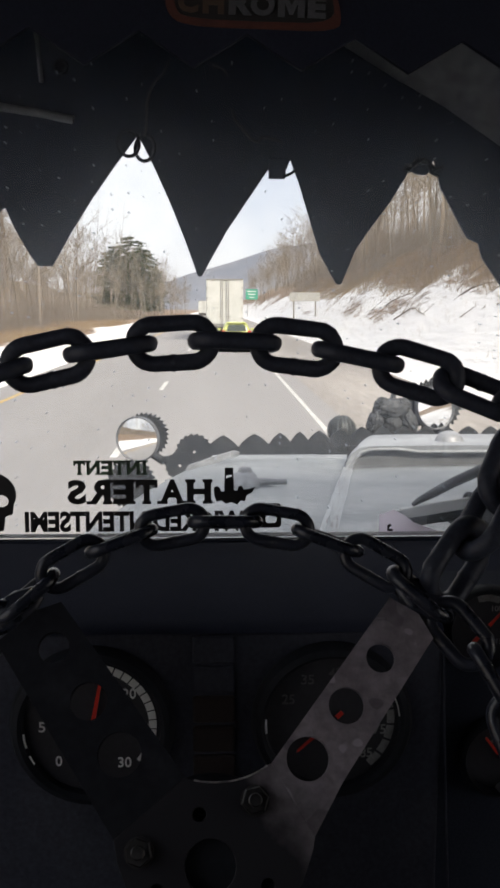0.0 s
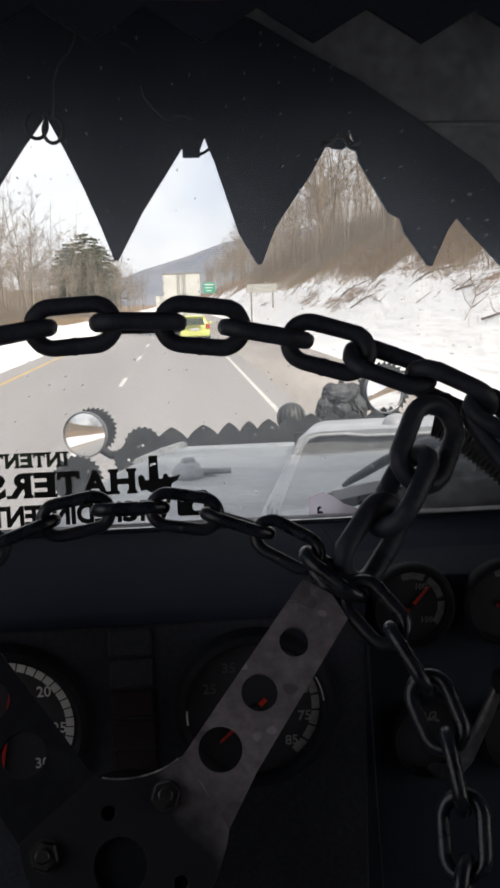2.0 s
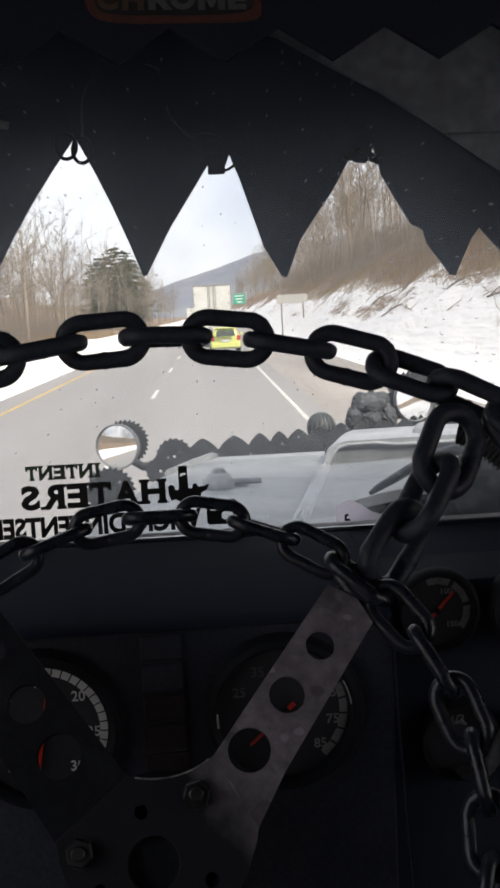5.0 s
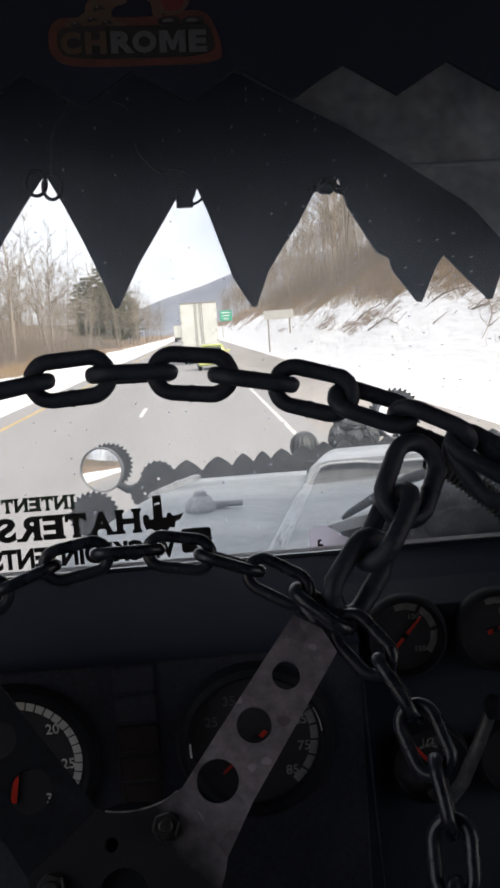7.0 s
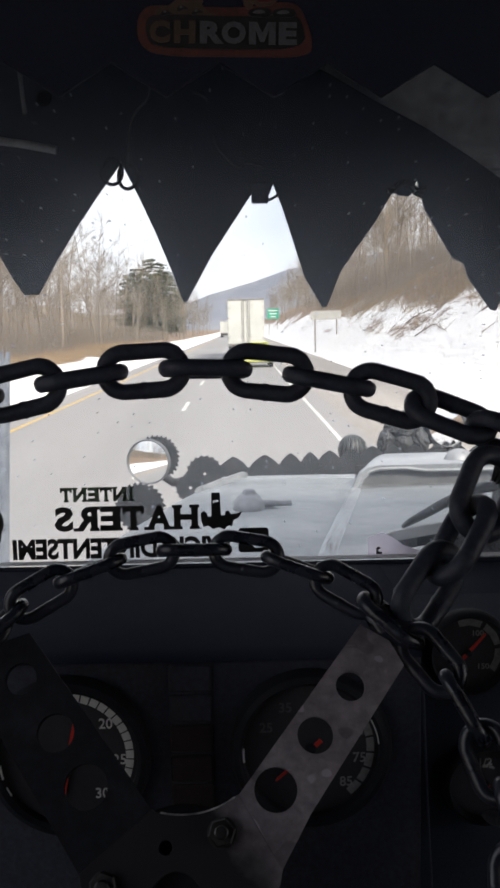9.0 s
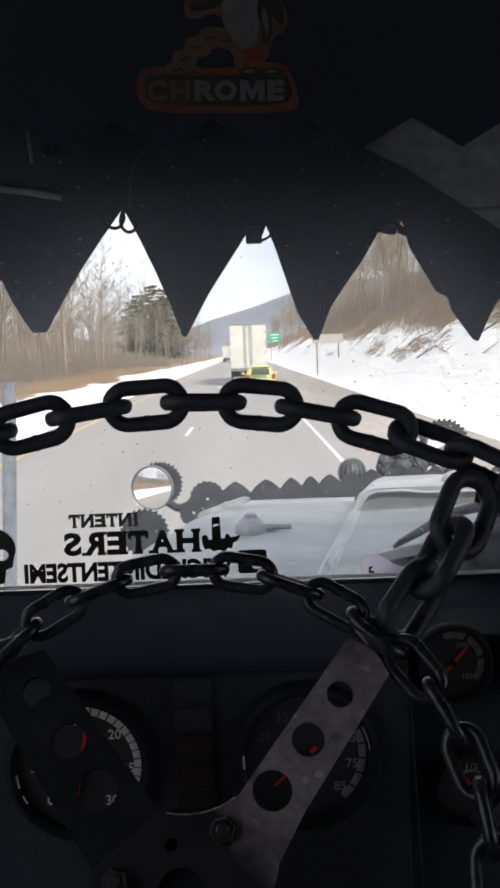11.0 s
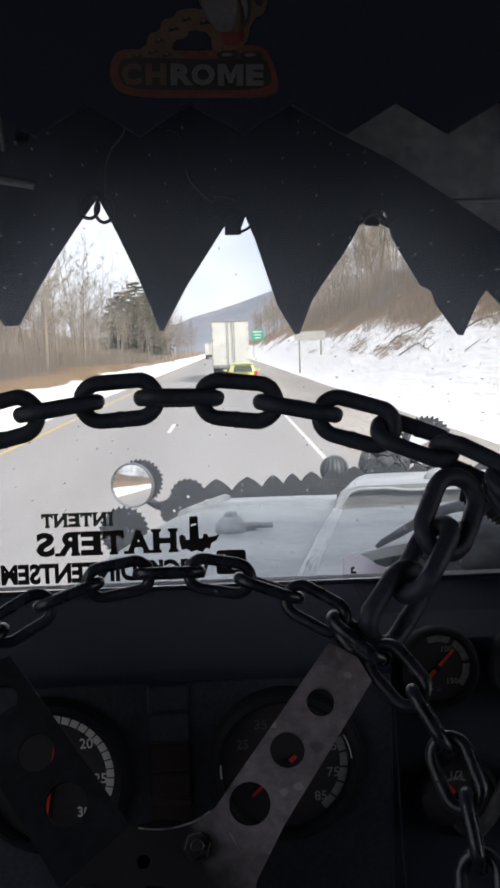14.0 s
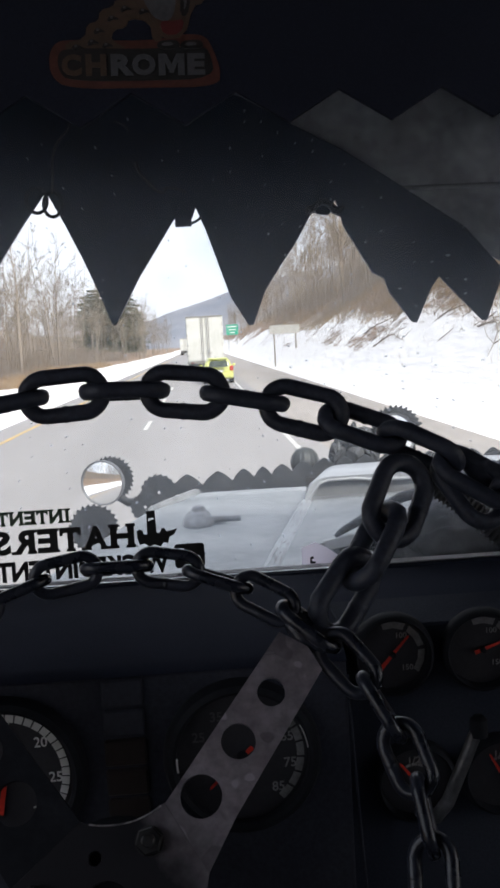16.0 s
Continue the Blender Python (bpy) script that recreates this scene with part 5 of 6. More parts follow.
SMALL = [(0.2060, 2.0320, [("100", 62, 0.0044), ("150", -43, 0.0044)], 48, (112, -42), 0.6, (0.80, 1.0)), (0.2770, 2.0310, [("100", 62, 0.0044), ("150", -43, 0.0044)], 20, (112, -42), 0.25, (0.80, 1.0)),
         (0.2200, 1.9285, [("1/2", 88, 0.0052)], 128, (125, 55), 0.15, (0.46, 0.54)), (0.2890, 1.9285, [("1/2", 88, 0.0052)], 118, (125, 55), 0.15, (0.46, 0.54))]
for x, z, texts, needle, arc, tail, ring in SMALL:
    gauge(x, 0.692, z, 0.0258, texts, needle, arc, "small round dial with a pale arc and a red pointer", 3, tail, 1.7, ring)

# turn-signal lever and hand valve on the column
lever = thing("column_lever", pose(0.2585, 0.640, 1.990), "worn silver lever rod beside the steering column", "lever")
smooth(part("rod", tube([(0.0, 0, 0.0), (-0.012, 0.002, -0.030), (-0.0235, 0.006, -0.060), (-0.030, 0.016, -0.076), (-0.036, 0.050, -0.090)], [0.0046, 0.0050, 0.0052, 0.0053, 0.0053], 14), M_LEVER, lever))
part("end_cap", lathe([(0, 0.008), (0.004, 0.0075), (0.0062, 0.005), (0.0066, 0.0), (0.0066, -0.008), (0.0, -0.008)], 20), M_RING, lever)

# ---- things on top of the dash ----
card = thing("windscreen_sticker", pose(0.18, 0.9105, 2.065), "small pale lavender paper sticker low on the windscreen", "sticker")
sheet = under(upright("sheet", [[(0.1608, 2.0540), (0.2215, 2.0540), (0.1955, 2.0636), (0.1852, 2.0714), (0.1749, 2.0767), (0.1606, 2.0716)]], 0.9105, 0.0006, M_PAPER), card)
mark = under(upright("printed_mark", [[(0.1688, 2.0552), (0.1745, 2.0552), (0.1743, 2.0572), (0.1706, 2.0578), (0.1712, 2.0600), (0.1733, 2.0608), (0.1715, 2.0628), (0.1688, 2.0612)]], 0.9098, 0.0004, M_VINYL, None, "small black printed mark"), card)

hose = thing("ribbed_hose", pose(0.318, 0.835, 2.058), "black ribbed hose curving up beside the windscreen", "hose")
pts, rad = [], []
for k in range(84):
    u = k / 83
    pts.append((-0.055 + 0.10 * u, 0.0 - 0.03 * u, 0.090 - 0.085 * u ** 1.3))
    rad.append(0.0108 + (0.0016 if k % 3 == 0 else -0.0008))
smooth(part("tube", tube(pts, rad, 14), M_HOSE, hose), 60)

bundle = thing("cloth_bundle", pose(0.400, 0.938, 2.020), "crumpled dark cloth heaped outside against the windscreen", "cloth")
bm = bmesh.new()
bmesh.ops.create_icosphere(bm, subdivisions=6, radius=1)
for v in bm.verts:
    c = v.co.copy()
    fold = 0.16 * noise.noise(c * 2.2) - 0.24 * abs(noise.noise(c * 3.1 + Vector((3, 1, 7)))) + 0.12 * abs(math.sin(5 * c.x + 3.5 * c.z + 5 * noise.noise(c * 1.4))) + 0.14 * abs(noise.noise(c * 6.0 + Vector((1, 5, 2)))) + 0.05 * noise.noise(c * 14.0)
    v.co = c * (1 + fold)
    v.co = Vector((v.co.x * 0.145, v.co.y * 0.016, max(-0.0002, v.co.z * 0.108 + 0.002)))
smooth(part("folds", bm, M_CLOTH, bundle), 180)

# ---- steering wheel of chain ----
SLOPE = 0.58
NRM = math.hypot(1, SLOPE)
WHEEL = Matrix(((1, 0, 0, 0), (0, SLOPE / NRM, -1 / NRM, 0.526), (0, 1 / NRM, SLOPE / NRM, 1.98), (0, 0, 0, 1)))
steer = thing("steering_wheel", WHEEL @ Matrix.Rotation(radians(0.9), 4, "Z"), "steering wheel of black chain rings on a drilled steel plate", "steering wheel")


def link_form(name, pitch, d, wide, sides=14, steps=14, mat_=M_CHAIN):
    """One oval chain link in the xy plane, long in x, of round bar with a slight flat wear."""
    r, half = wide / 2 - d / 2, pitch / 2 + d / 2 - (wide / 2 - d / 2)
    pts = []
    for k in range(steps + 1):
        a = -math.pi / 2 + math.pi * k / steps
        pts.append((half + r * math.cos(a), r * math.sin(a), 0))
    for k in range(steps + 1):
        a = math.pi / 2 + math.pi * k / steps
        pts.append((-half + r * math.cos(a), r * math.sin(a), 0))
    bm = tube(pts, d / 2, sides, True)
    # the weld bead on one leg
    bmesh.ops.create_uvsphere(bm, u_segments=12, v_segments=8, radius=1, matrix=Matrix.Translation((0, -r, 0)) @ Matrix.Diagonal((d * 0.55, d * 0.535, d * 0.535, 1)))
    for v in bm.verts:
        q = v.co * (2.2 / d)
        v.co = v.co + Vector((noise.noise(q), noise.noise(q + Vector((7, 1, 3))), noise.noise(q + Vector((2, 9, 5))))) * d * 0.045
    me = bpy.data.meshes.new(name)
    bmesh.ops.recalc_face_normals(bm, faces=bm.faces)
    bm.to_mesh(me)
    bm.free()
    me.shade_smooth()
    me.materials.append(mat_)
    return me


BIG = link_form("chain_link", 0.0440, 0.0121, 0.0402, mat_=M_CHAIN_BIG)
THIN = link_form("chain_link", 0.0350, 0.0080, 0.0285)
HEAVY = link_form("chain_link", 0.0440, 0.0134, 0.0470, mat_=M_CHAIN_BIG)
MID = link_form("chain_link", 0.0350, 0.0088, 0.0325)
rlink = random.Random(21)


def lay(me, u, v, along, roll, w=0.0):
    ob = link_mesh("chain_link", me, None, steer)
    ob.matrix_local = Matrix.Translation((u, v, w)) @ Matrix.Rotation(radians(along), 4, "Z") @ Matrix.Rotation(radians(roll), 4, "X")
    return ob


# outer ring of heavy chain, over the top
OC, OR = (-0.0052, -0.1458), 0.4565
for k in range(-9, 12):
    a = 92.55 - 5.58 * k
    twist = (30 if k % 2 == 0 else 118) + (0 if k < 5 else 33 + 4 * (k - 5)) + (17 if k == 6 else 0) + rlink.uniform(-4, 4)
    lay(BIG, OC[0] + OR * math.cos(radians(a)), OC[1] + OR * math.sin(radians(a)), a - 90, twist)
# inner ring of thinner chain
IC, IR = (0.005, -0.0120), 0.1875
for k in range(34):
    a = 99.4 - 360 / 34 * k
    me = MID if 4 < k < 14 else THIN
    lay(me, IC[0] + IR * math.cos(radians(a)), IC[1] + IR * math.sin(radians(a)), a - 90, (24 if k % 2 == 0 else 112) + rlink.uniform(-8, 8))
# heavy links that tie the rings together
for s in (1, -1):
    for u, v, along, roll in ((0.2065, 0.2062, 63, 20), (0.1845, 0.1750, 58, 120), (0.1620, 0.1450, 52, 46)):
        lay(HEAVY, s * u + (0 if s > 0 else -0.006), v, along if s > 0 else 180 - along, roll if s > 0 else -roll, 0.004 - 0.010 * (along == 52))

# a spare link hanging from the ring on either side
for s in (1, -1):
    lay(BIG, s * 0.2600, 0.2140, 90 + s * 27, s * 14, -0.004)

# the spoke plate: three arms with lightening holes
def arm(outline, holes, material, label):
    """One flat arm of the plate with its lightening holes."""
    return link_mesh("spoke", plate_mesh("spoke", [outline, *[h[::-1] for h in holes]], 0.0056), material, steer, label)


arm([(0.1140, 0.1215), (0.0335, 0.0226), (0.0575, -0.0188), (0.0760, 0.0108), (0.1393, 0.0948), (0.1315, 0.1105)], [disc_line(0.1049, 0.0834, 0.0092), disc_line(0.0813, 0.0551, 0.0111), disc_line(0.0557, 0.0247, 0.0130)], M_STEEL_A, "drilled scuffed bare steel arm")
# these two arms carry their shade in a darker colour
arm([(-0.0184, 0.0165), (-0.0963, 0.1241), (-0.1120, 0.1190), (-0.1355, 0.0993), (-0.0600, -0.0170)], [disc_line(-0.0999, 0.0954, 0.0098), disc_line(-0.0771, 0.0622, 0.0115), disc_line(-0.0576, 0.0304, 0.0132)], M_STEEL_B, "drilled steel arm with shade painted into its colour")
arm([(-0.0280, -0.0720), (-0.0250, -0.1900), (0.0250, -0.1900), (0.0270, -0.0720)], [disc_line(0, -0.1000, 0.0132), disc_line(0, -0.1320, 0.0115), disc_line(0, -0.1620, 0.0098)], M_STEEL_B, "drilled steel arm with shade painted into its colour")
hub = [(0.0335, 0.0226)] + [(0.0011 + 0.0415 * math.cos(radians(a)), 0.0410 + 0.0282 * math.sin(radians(a))) for a in range(-42, -116, -6)]
hub += [(-0.0184, 0.0165), (-0.0600, -0.0170), (-0.0575, -0.0300), (-0.0500, -0.0480), (-0.0280, -0.0720), (0.0270, -0.0720), (0.0490, -0.0440), (0.0560, -0.0260), (0.0575, -0.0188)]
holes = [disc_line(-0.004, -0.0329, 0.0150), disc_line(-0.0100, -0.0047, 0.0040), disc_line(0.0290, -0.0440, 0.0040), disc_line(-0.0350, -0.0450, 0.0040)]
# thin tube that draws the highlight on the hub's curved edge
rim_line = [(0.0011 + 0.0415 * math.cos(radians(a)), 0.0410 + 0.0282 * math.sin(radians(a)), 0.0029) for a in range(-44, -114, -6)]
smooth(part("edge_glint", tube(rim_line, 0.0006, 6), M_BOLT_EDGE, steer, "painted highlight along the plate edge"))
# the plate darkens away from the right arm, as painted shade
link_mesh("hub_plate", plate_mesh("hub_plate", [hub, *[h[::-1] for h in holes]], 0.0056, 0.0004), M_STEEL_W, steer, "steel hub plate with shade painted across it")
for u, v, ang in ((0.0229, 0.0020, 12), (-0.0452, -0.0241, 40), (0.0100, -0.0745, 5)):
    washer = part("washer", lathe([(0.0042, 0), (0.0088, 0), (0.0088, 0.0010), (0.0042, 0.0010)], 28, True), M_BOLT, steer)
    washer.location = (u, v, 0.0028)
    bm = lathe([(0.0042, 0.0), (0.0084, 0.0), (0.0084, 0.0054), (0.0074, 0.0064), (0.0042, 0.0064)], 6, True)
    nut = part("nut", bm, M_BOLT, steer)
    nut.matrix_local = Matrix.Translation((u, v, 0.0044)) @ Matrix.Rotation(radians(ang), 4, "Z")
    stud = part("stud", lathe([(0, 0.0105), (0.0033, 0.0105), (0.0041, 0.0098), (0.0041, 0), (0, 0)], 18), M_BOLT, steer)
    stud.location = (u, v, 0.0044)
for a, u, v in ((52, 0.1290, 0.1120), (128, -0.1190, 0.1120), (270, 0, -0.1900)):
    bm = bmesh.new()
    bmesh.ops.create_icosphere(bm, subdivisions=3, radius=1)
    for vv in bm.verts:
        vv.co = vv.co * (1 + 0.18 * noise.noise(vv.co * 2.5))
        vv.co = Vector((vv.co.x * 0.011, vv.co.y * 0.020, vv.co.z * 0.0055))
    weld = smooth(part("weld", bm, M_CHAIN, steer), 180)
    weld.matrix_local = Matrix.Translation((u + 0.010 * math.cos(radians(a)), v + 0.010 * math.sin(radians(a)), 0.0)) @ Matrix.Rotation(radians(a - 90), 4, "Z") @ Matrix.Rotation(radians(90), 4, "Z")
column = part("column", lathe([(0, -0.006), (0.036, -0.006), (0.040, -0.012), (0.040, -0.05), (0.055, -0.065), (0.055, -0.35), (0, -0.35)], 40), M_RING, steer, "black column boot")
column.location = (-0.004, -0.033, 0)
smooth(column)

# ---- hood outside the windscreen ----
hood = thing("truck_hood", pose(0.4, 1.8, 1.6), "weathered white truck hood with a raised centre scoop", "hood")


def seam_x(y):
    return 0.114 + (y - 1.05) * 0.166


def hood_sheet(name, left, right, height, material, label, ny=26, nx=18, y0=1.02, y1=2.50):
    """A curved sheet between two edges, with its thickness; left and right give x at y, height gives z at x and y."""
    bm = bmesh.new()
    top = [[bm.verts.new((left(y) + (right(y) - left(y)) * i / nx, y, height(left(y) + (right(y) - left(y)) * i / nx, y))) for i in range(nx + 1)] for y in [y0 + (y1 - y0) * j / ny for j in range(ny + 1)]]
    for j in range(ny):
        for i in range(nx):
            bm.faces.new((top[j][i], top[j][i + 1], top[j + 1][i + 1], top[j + 1][i]))
    res = bmesh.ops.solidify(bm, geom=list(bm.faces), thickness=0.006)
    return under(smooth(part(name, bm, material, None, label), 60), hood)


def left_height(x, y):
    z = 1.985 - (y - 1.05) * 0.058 + 0.006 * math.sin((y - 1.0) * 2.1)
    fall = max(0.0, -0.02 + 0.12 * max(0.0, y - 1.8) - x)
    near = max(0.0, min(1.0, 1 - (seam_x(y) - x) / 0.09))
    return z - 1.15 * fall ** 1.7 - 0.10 * max(0, y - 2.2) ** 2 - 0.006 * near * near * (3 - 2 * near)


def centre_height(x, y):
    return 1.990 - (y - 1.05) * 0.074 + 0.012 * math.cos((x - 0.62) * 3.2)


hood_sheet("side_sheet", lambda y: -0.52 + 0.06 * (y - 1), lambda y: seam_x(y) - 0.004, left_height, M_HOOD, "weathered white left panel", 28, 26)
hood_sheet("centre_sheet", lambda y: seam_x(y) - 0.002, lambda y: 1.24 - seam_x(y) + 0.002, centre_height, M_HOOD, "weathered white centre panel", 26, 22, 1.02, 2.30)
hood_sheet("side_sheet", lambda y: 1.24 - seam_x(y) + 0.004, lambda y: 1.76 - 0.06 * (y - 1), lambda x, y: left_height(1.24 - x, y), M_HOOD, "weathered white right panel", 28, 26)


def shoulder(s):
    """The rounded pale strip that bridges the step between two panels, with short cracks along it."""
    fx = (lambda x: x) if s > 0 else (lambda x: 1.24 - x)
    bm, cracks, r = bmesh.new(), bmesh.new(), random.Random(60 + s)
    rows = []
    for k in range(53):
        y = 1.025 + 0.021 * k
        x0 = seam_x(y) - 0.016 + 0.0012 * bump_noise(y, 0, 9.0, s)
        x1 = seam_x(y) + 0.020 + 0.0012 * bump_noise(y, 5, 9.0, s)
        z0, z1 = left_height(x0, y) - 0.002, centre_height(x1, y) - 0.001
        line = []
        for u, up in ((0, 0.0), (0.12, 0.0012), (0.3, 0.0022), (0.5, 0.0026), (0.7, 0.0024), (0.88, 0.0014), (1.0, 0.0)):
            f = u * u * (3 - 2 * u)
            line.append(bm.verts.new((fx(x0 + (x1 - x0) * u), y, z0 + (z1 - z0) * f + up * (1 + 0.16 * bump_noise(y, u, 14.0, 3 + s)))))
        rows.append(line)
    for a, b in zip(rows, rows[1:]):
        for i in range(6):
            bm.faces.new((a[i], a[i + 1], b[i + 1], b[i]) if s > 0 else (a[i + 1], a[i], b[i], b[i + 1]))
    for _ in range(42):
        k, n = r.randrange(2, 50), r.randint(1, 2)
        i = r.choice((3, 3, 4, 2))
        ends = []
        for q in (k, min(52, k + n)):
            v = rows[q][i].co.lerp(rows[q][i + 1].co, 0.5 + r.uniform(-0.35, 0.35))
            ends.append(Vector((v.x, v.y, v.z + 0.0002)))
        add_tube(cracks, ends, r.uniform(0.0003, 0.0007), 4, False, False)
    strip = under(smooth(part("seam_strip", bm, M_SEAM, None, "cracked pale seam strip"), 70), hood)
    under(part("seam_cracks", cracks, M_CRACK, None, "thin brown cracks"), hood)
    return strip


for side in (1, -1):
    shoulder(side)

# the scoop with its screened mouth facing the glass
scoop = part("scoop", bmesh.new(), M_SCOOP, None, "grey-white raised scoop")
bm = bmesh.new()
sx0, sx1, sy0, sy1 = 0.284, 0.956, 2.10, 2.52
mouth = [(sx0 + 0.016, 1.919), (sx0 + 0.024, 1.936), (sx0 + 0.040, 1.956), (sx0 + 0.060, 1.9625), (sx0 + 0.120, 1.9635), (sx0 + 0.170, 1.957)]
outer = [(sx0, 1.890), (sx0 + 0.006, 1.935), (sx0 + 0.018, 1.957), (sx0 + 0.036, 1.970), (sx0 + 0.060, 1.9745), (sx0 + 0.20, 1.9755)]
mouth += [(1.24 - x, z) for x, z in mouth[::-1]]
outer += [(1.24 - x, z) for x, z in outer[::-1]]
rows_ = [(mouth, sy0 + 0.05, 0.0), (mouth, sy0, 0.0), (outer, sy0 - 0.004, -0.003), (outer, sy0 + 0.006, 0.0), (outer, 2.30, -0.010), (outer, 2.44, -0.022), (outer, sy1, -0.06)]
vs = [[bm.verts.new((0.62 + (x - 0.62) * (1 - 0.75 * max(0.0, y - sy0 - 0.01)), y, z + dz)) for x, z in line] for line, y, dz in rows_]
for a, b in zip(vs, vs[1:]):
    for k in range(len(a) - 1):
        bm.faces.new((a[k], a[k + 1], b[k + 1], b[k]))
bmesh.ops.recalc_face_normals(bm, faces=bm.faces)
bm.to_mesh(scoop.data)
bm.free()
under(smooth(scoop, 55), hood)
under(part("duct_back", box((sx0 + 0.015, sy0 + 0.045, 1.905), (sx1 - 0.015, sy0 + 0.055, 1.965)), M_DARKHOLE), hood)
bm = bmesh.new()
step, z0, z1 = 0.0068, 1.920, 1.961
x = sx0 + 0.018 - (z1 - z0)
while x < sx1:
    for s in (1, -1):
        a = Vector((x if s > 0 else x + (z1 - z0), sy0 + 0.014, z0))
        b = Vector((x + (z1 - z0) if s > 0 else x, sy0 + 0.014, z1))
        lo, hi = sx0 + 0.022, sx1 - 0.022
        fa, fb = sorted(((lo - a.x) / (b.x - a.x), (hi - a.x) / (b.x - a.x)))
        fa, fb = max(0.0, fa), min(1.0, fb)
        if fb - fa > 0.05:
            add_tube(bm, [a.lerp(b, fa), a.lerp(b, fb)], 0.0011, 4, False, False)
    x += step
under(part("screen", bm, M_MESHW, None, "woven wire screen"), hood)
under(part("lip", tube([(x, sy0 - 0.001, z + 0.001) for x, z in mouth], 0.0035, 8), M_SCOOP), hood)
under(part("mouth_sill", box((sx0 + 0.004, sy0 - 0.012, 1.906), (sx1 - 0.004, sy0 + 0.05, 1.9195), 0.003, 2), M_SCOOP), hood)
lamp = under(smooth(part("marker_lamp", lathe([(0, 0.034), (0.012, 0.033), (0.025, 0.026), (0.034, 0.012), (0.037, 0.0), (0, 0)], 32), M_MESHW, None, "grey domed marker lamp")), hood)
lamp.matrix_world = Matrix.Translation((0.541, 2.17, 1.9705)) @ Matrix.Diagonal((0.92, 0.9, 0.76, 1))
under(smooth(part("marker_lamp", lathe([(0, 0.034), (0.012, 0.033), (0.025, 0.026), (0.034, 0.012), (0.037, 0.0), (0, 0)], 32), M_MESHW, None, "grey domed marker lamp")), hood).matrix_world = Matrix.Translation((0.70, 2.17, 1.9705)) @ Matrix.Diagonal((0.92, 0.9, 0.76, 1))

# latch bulge on the left panel
latch = thing("hood_latch", pose(0.049, 1.70, 1.958), "pale cast hood latch with a forked handle on the white panel", "latch")
bm = bmesh.new()
bmesh.ops.create_icosphere(bm, subdivisions=4, radius=1)
for v in bm.verts:
    v.co = Vector((v.co.x * 0.029, v.co.y * 0.045, v.co.z * 0.025 + 0.003 * noise.noise(v.co * 3)))
smooth(part("boss", bm, M_LATCH, latch), 180)
for rise, drop in ((0.003, 0.005), (-0.005, -0.0135)):
    part("prong", tube([(0.018, 0, rise), (0.046, 0, (rise + drop) / 2 + 0.001), (0.062, 0, drop * 0.85), (0.078, 0, drop)], [0.008, 0.0060, 0.0052, 0.0058], 8), M_LATCH, latch)
smooth(part("cap", lathe([(0, 0.009), (0.009, 0.008), (0.013, 0.003), (0.014, -0.004), (0, -0.004)], 20), M_MESHW, latch, "dark grey cap")).location = (0.001, 0, 0.024)

# front strip of teeth across the hood
peaks = []
px_ = -0.030
widths = [0.088, 0.082, 0.058, 0.048, 0.058, 0.057, 0.060, 0.054, 0.062, 0.058, 0.056, 0.064, 0.058, 0.060, 0.056, 0.062, 0.058, 0.064, 0.060]
for w in widths:
    base = 1.902 + 0.036 * min(1, (px_ + 0.03) / 0.40)
    h = 0.038 - 0.013 * min(1, (px_ + 0.03) / 0.25)
    for u, f in ((0.0, 0.0), (0.06, 0.24), (0.16, 0.50), (0.30, 0.76), (0.42, 0.94), (0.48, 1.0), (0.53, 0.99), (0.62, 0.88), (0.76, 0.66), (0.88, 0.40), (0.95, 0.20)):
        peaks.append((px_ + w * u, base + h * f))
    px_ += w
saw_line = [(px_, 1.84), (-0.030, 1.84)] + peaks
strip = tagged(upright("hood_teeth_strip", [saw_line], 2.535, 0.006, M_SAW, bevel=0.001), "dark grey strip of rounded teeth along the hood's front", "trim strip")
plate2 = part("hood_deflector", extruded_profile([(2.33, 1.899), (2.36, 1.908), (2.41, 1.905), (2.41, 1.898)], -0.015, 0.36), M_SCOOP)
tagged(plate2, "low grey deflector bar fixed across the hood", "trim bar")


def saw_ring(name, cx, y, cz, r, hole, teeth, mat_, parent, label=""):
    """A circular blade with hooked teeth, upright across the road."""
    line = []
    for k in range(teeth):
        a = math.tau * k / teeth
        w = math.tau / teeth
        q = 1 + 0.035 * bump_noise(k * 1.7 + cx * 90, cz * 60, 1.0, teeth)
        line += [(r * f * math.cos(a + u * w), r * f * math.sin(a + u * w)) for f, u in ((0.91, 0.0), (1.01 * q, 0.10), (0.985 * q, 0.40), (0.90, 0.78))]
    lines = [line] + ([disc_line(0, 0, hole, 30)[::-1]] if hole else [])
    ob = link_mesh(name, plate_mesh(name, lines, 0.004), mat_, parent, label)
    ob.matrix_local = Matrix.Translation((cx, y, cz)) @ STAND
    return ob


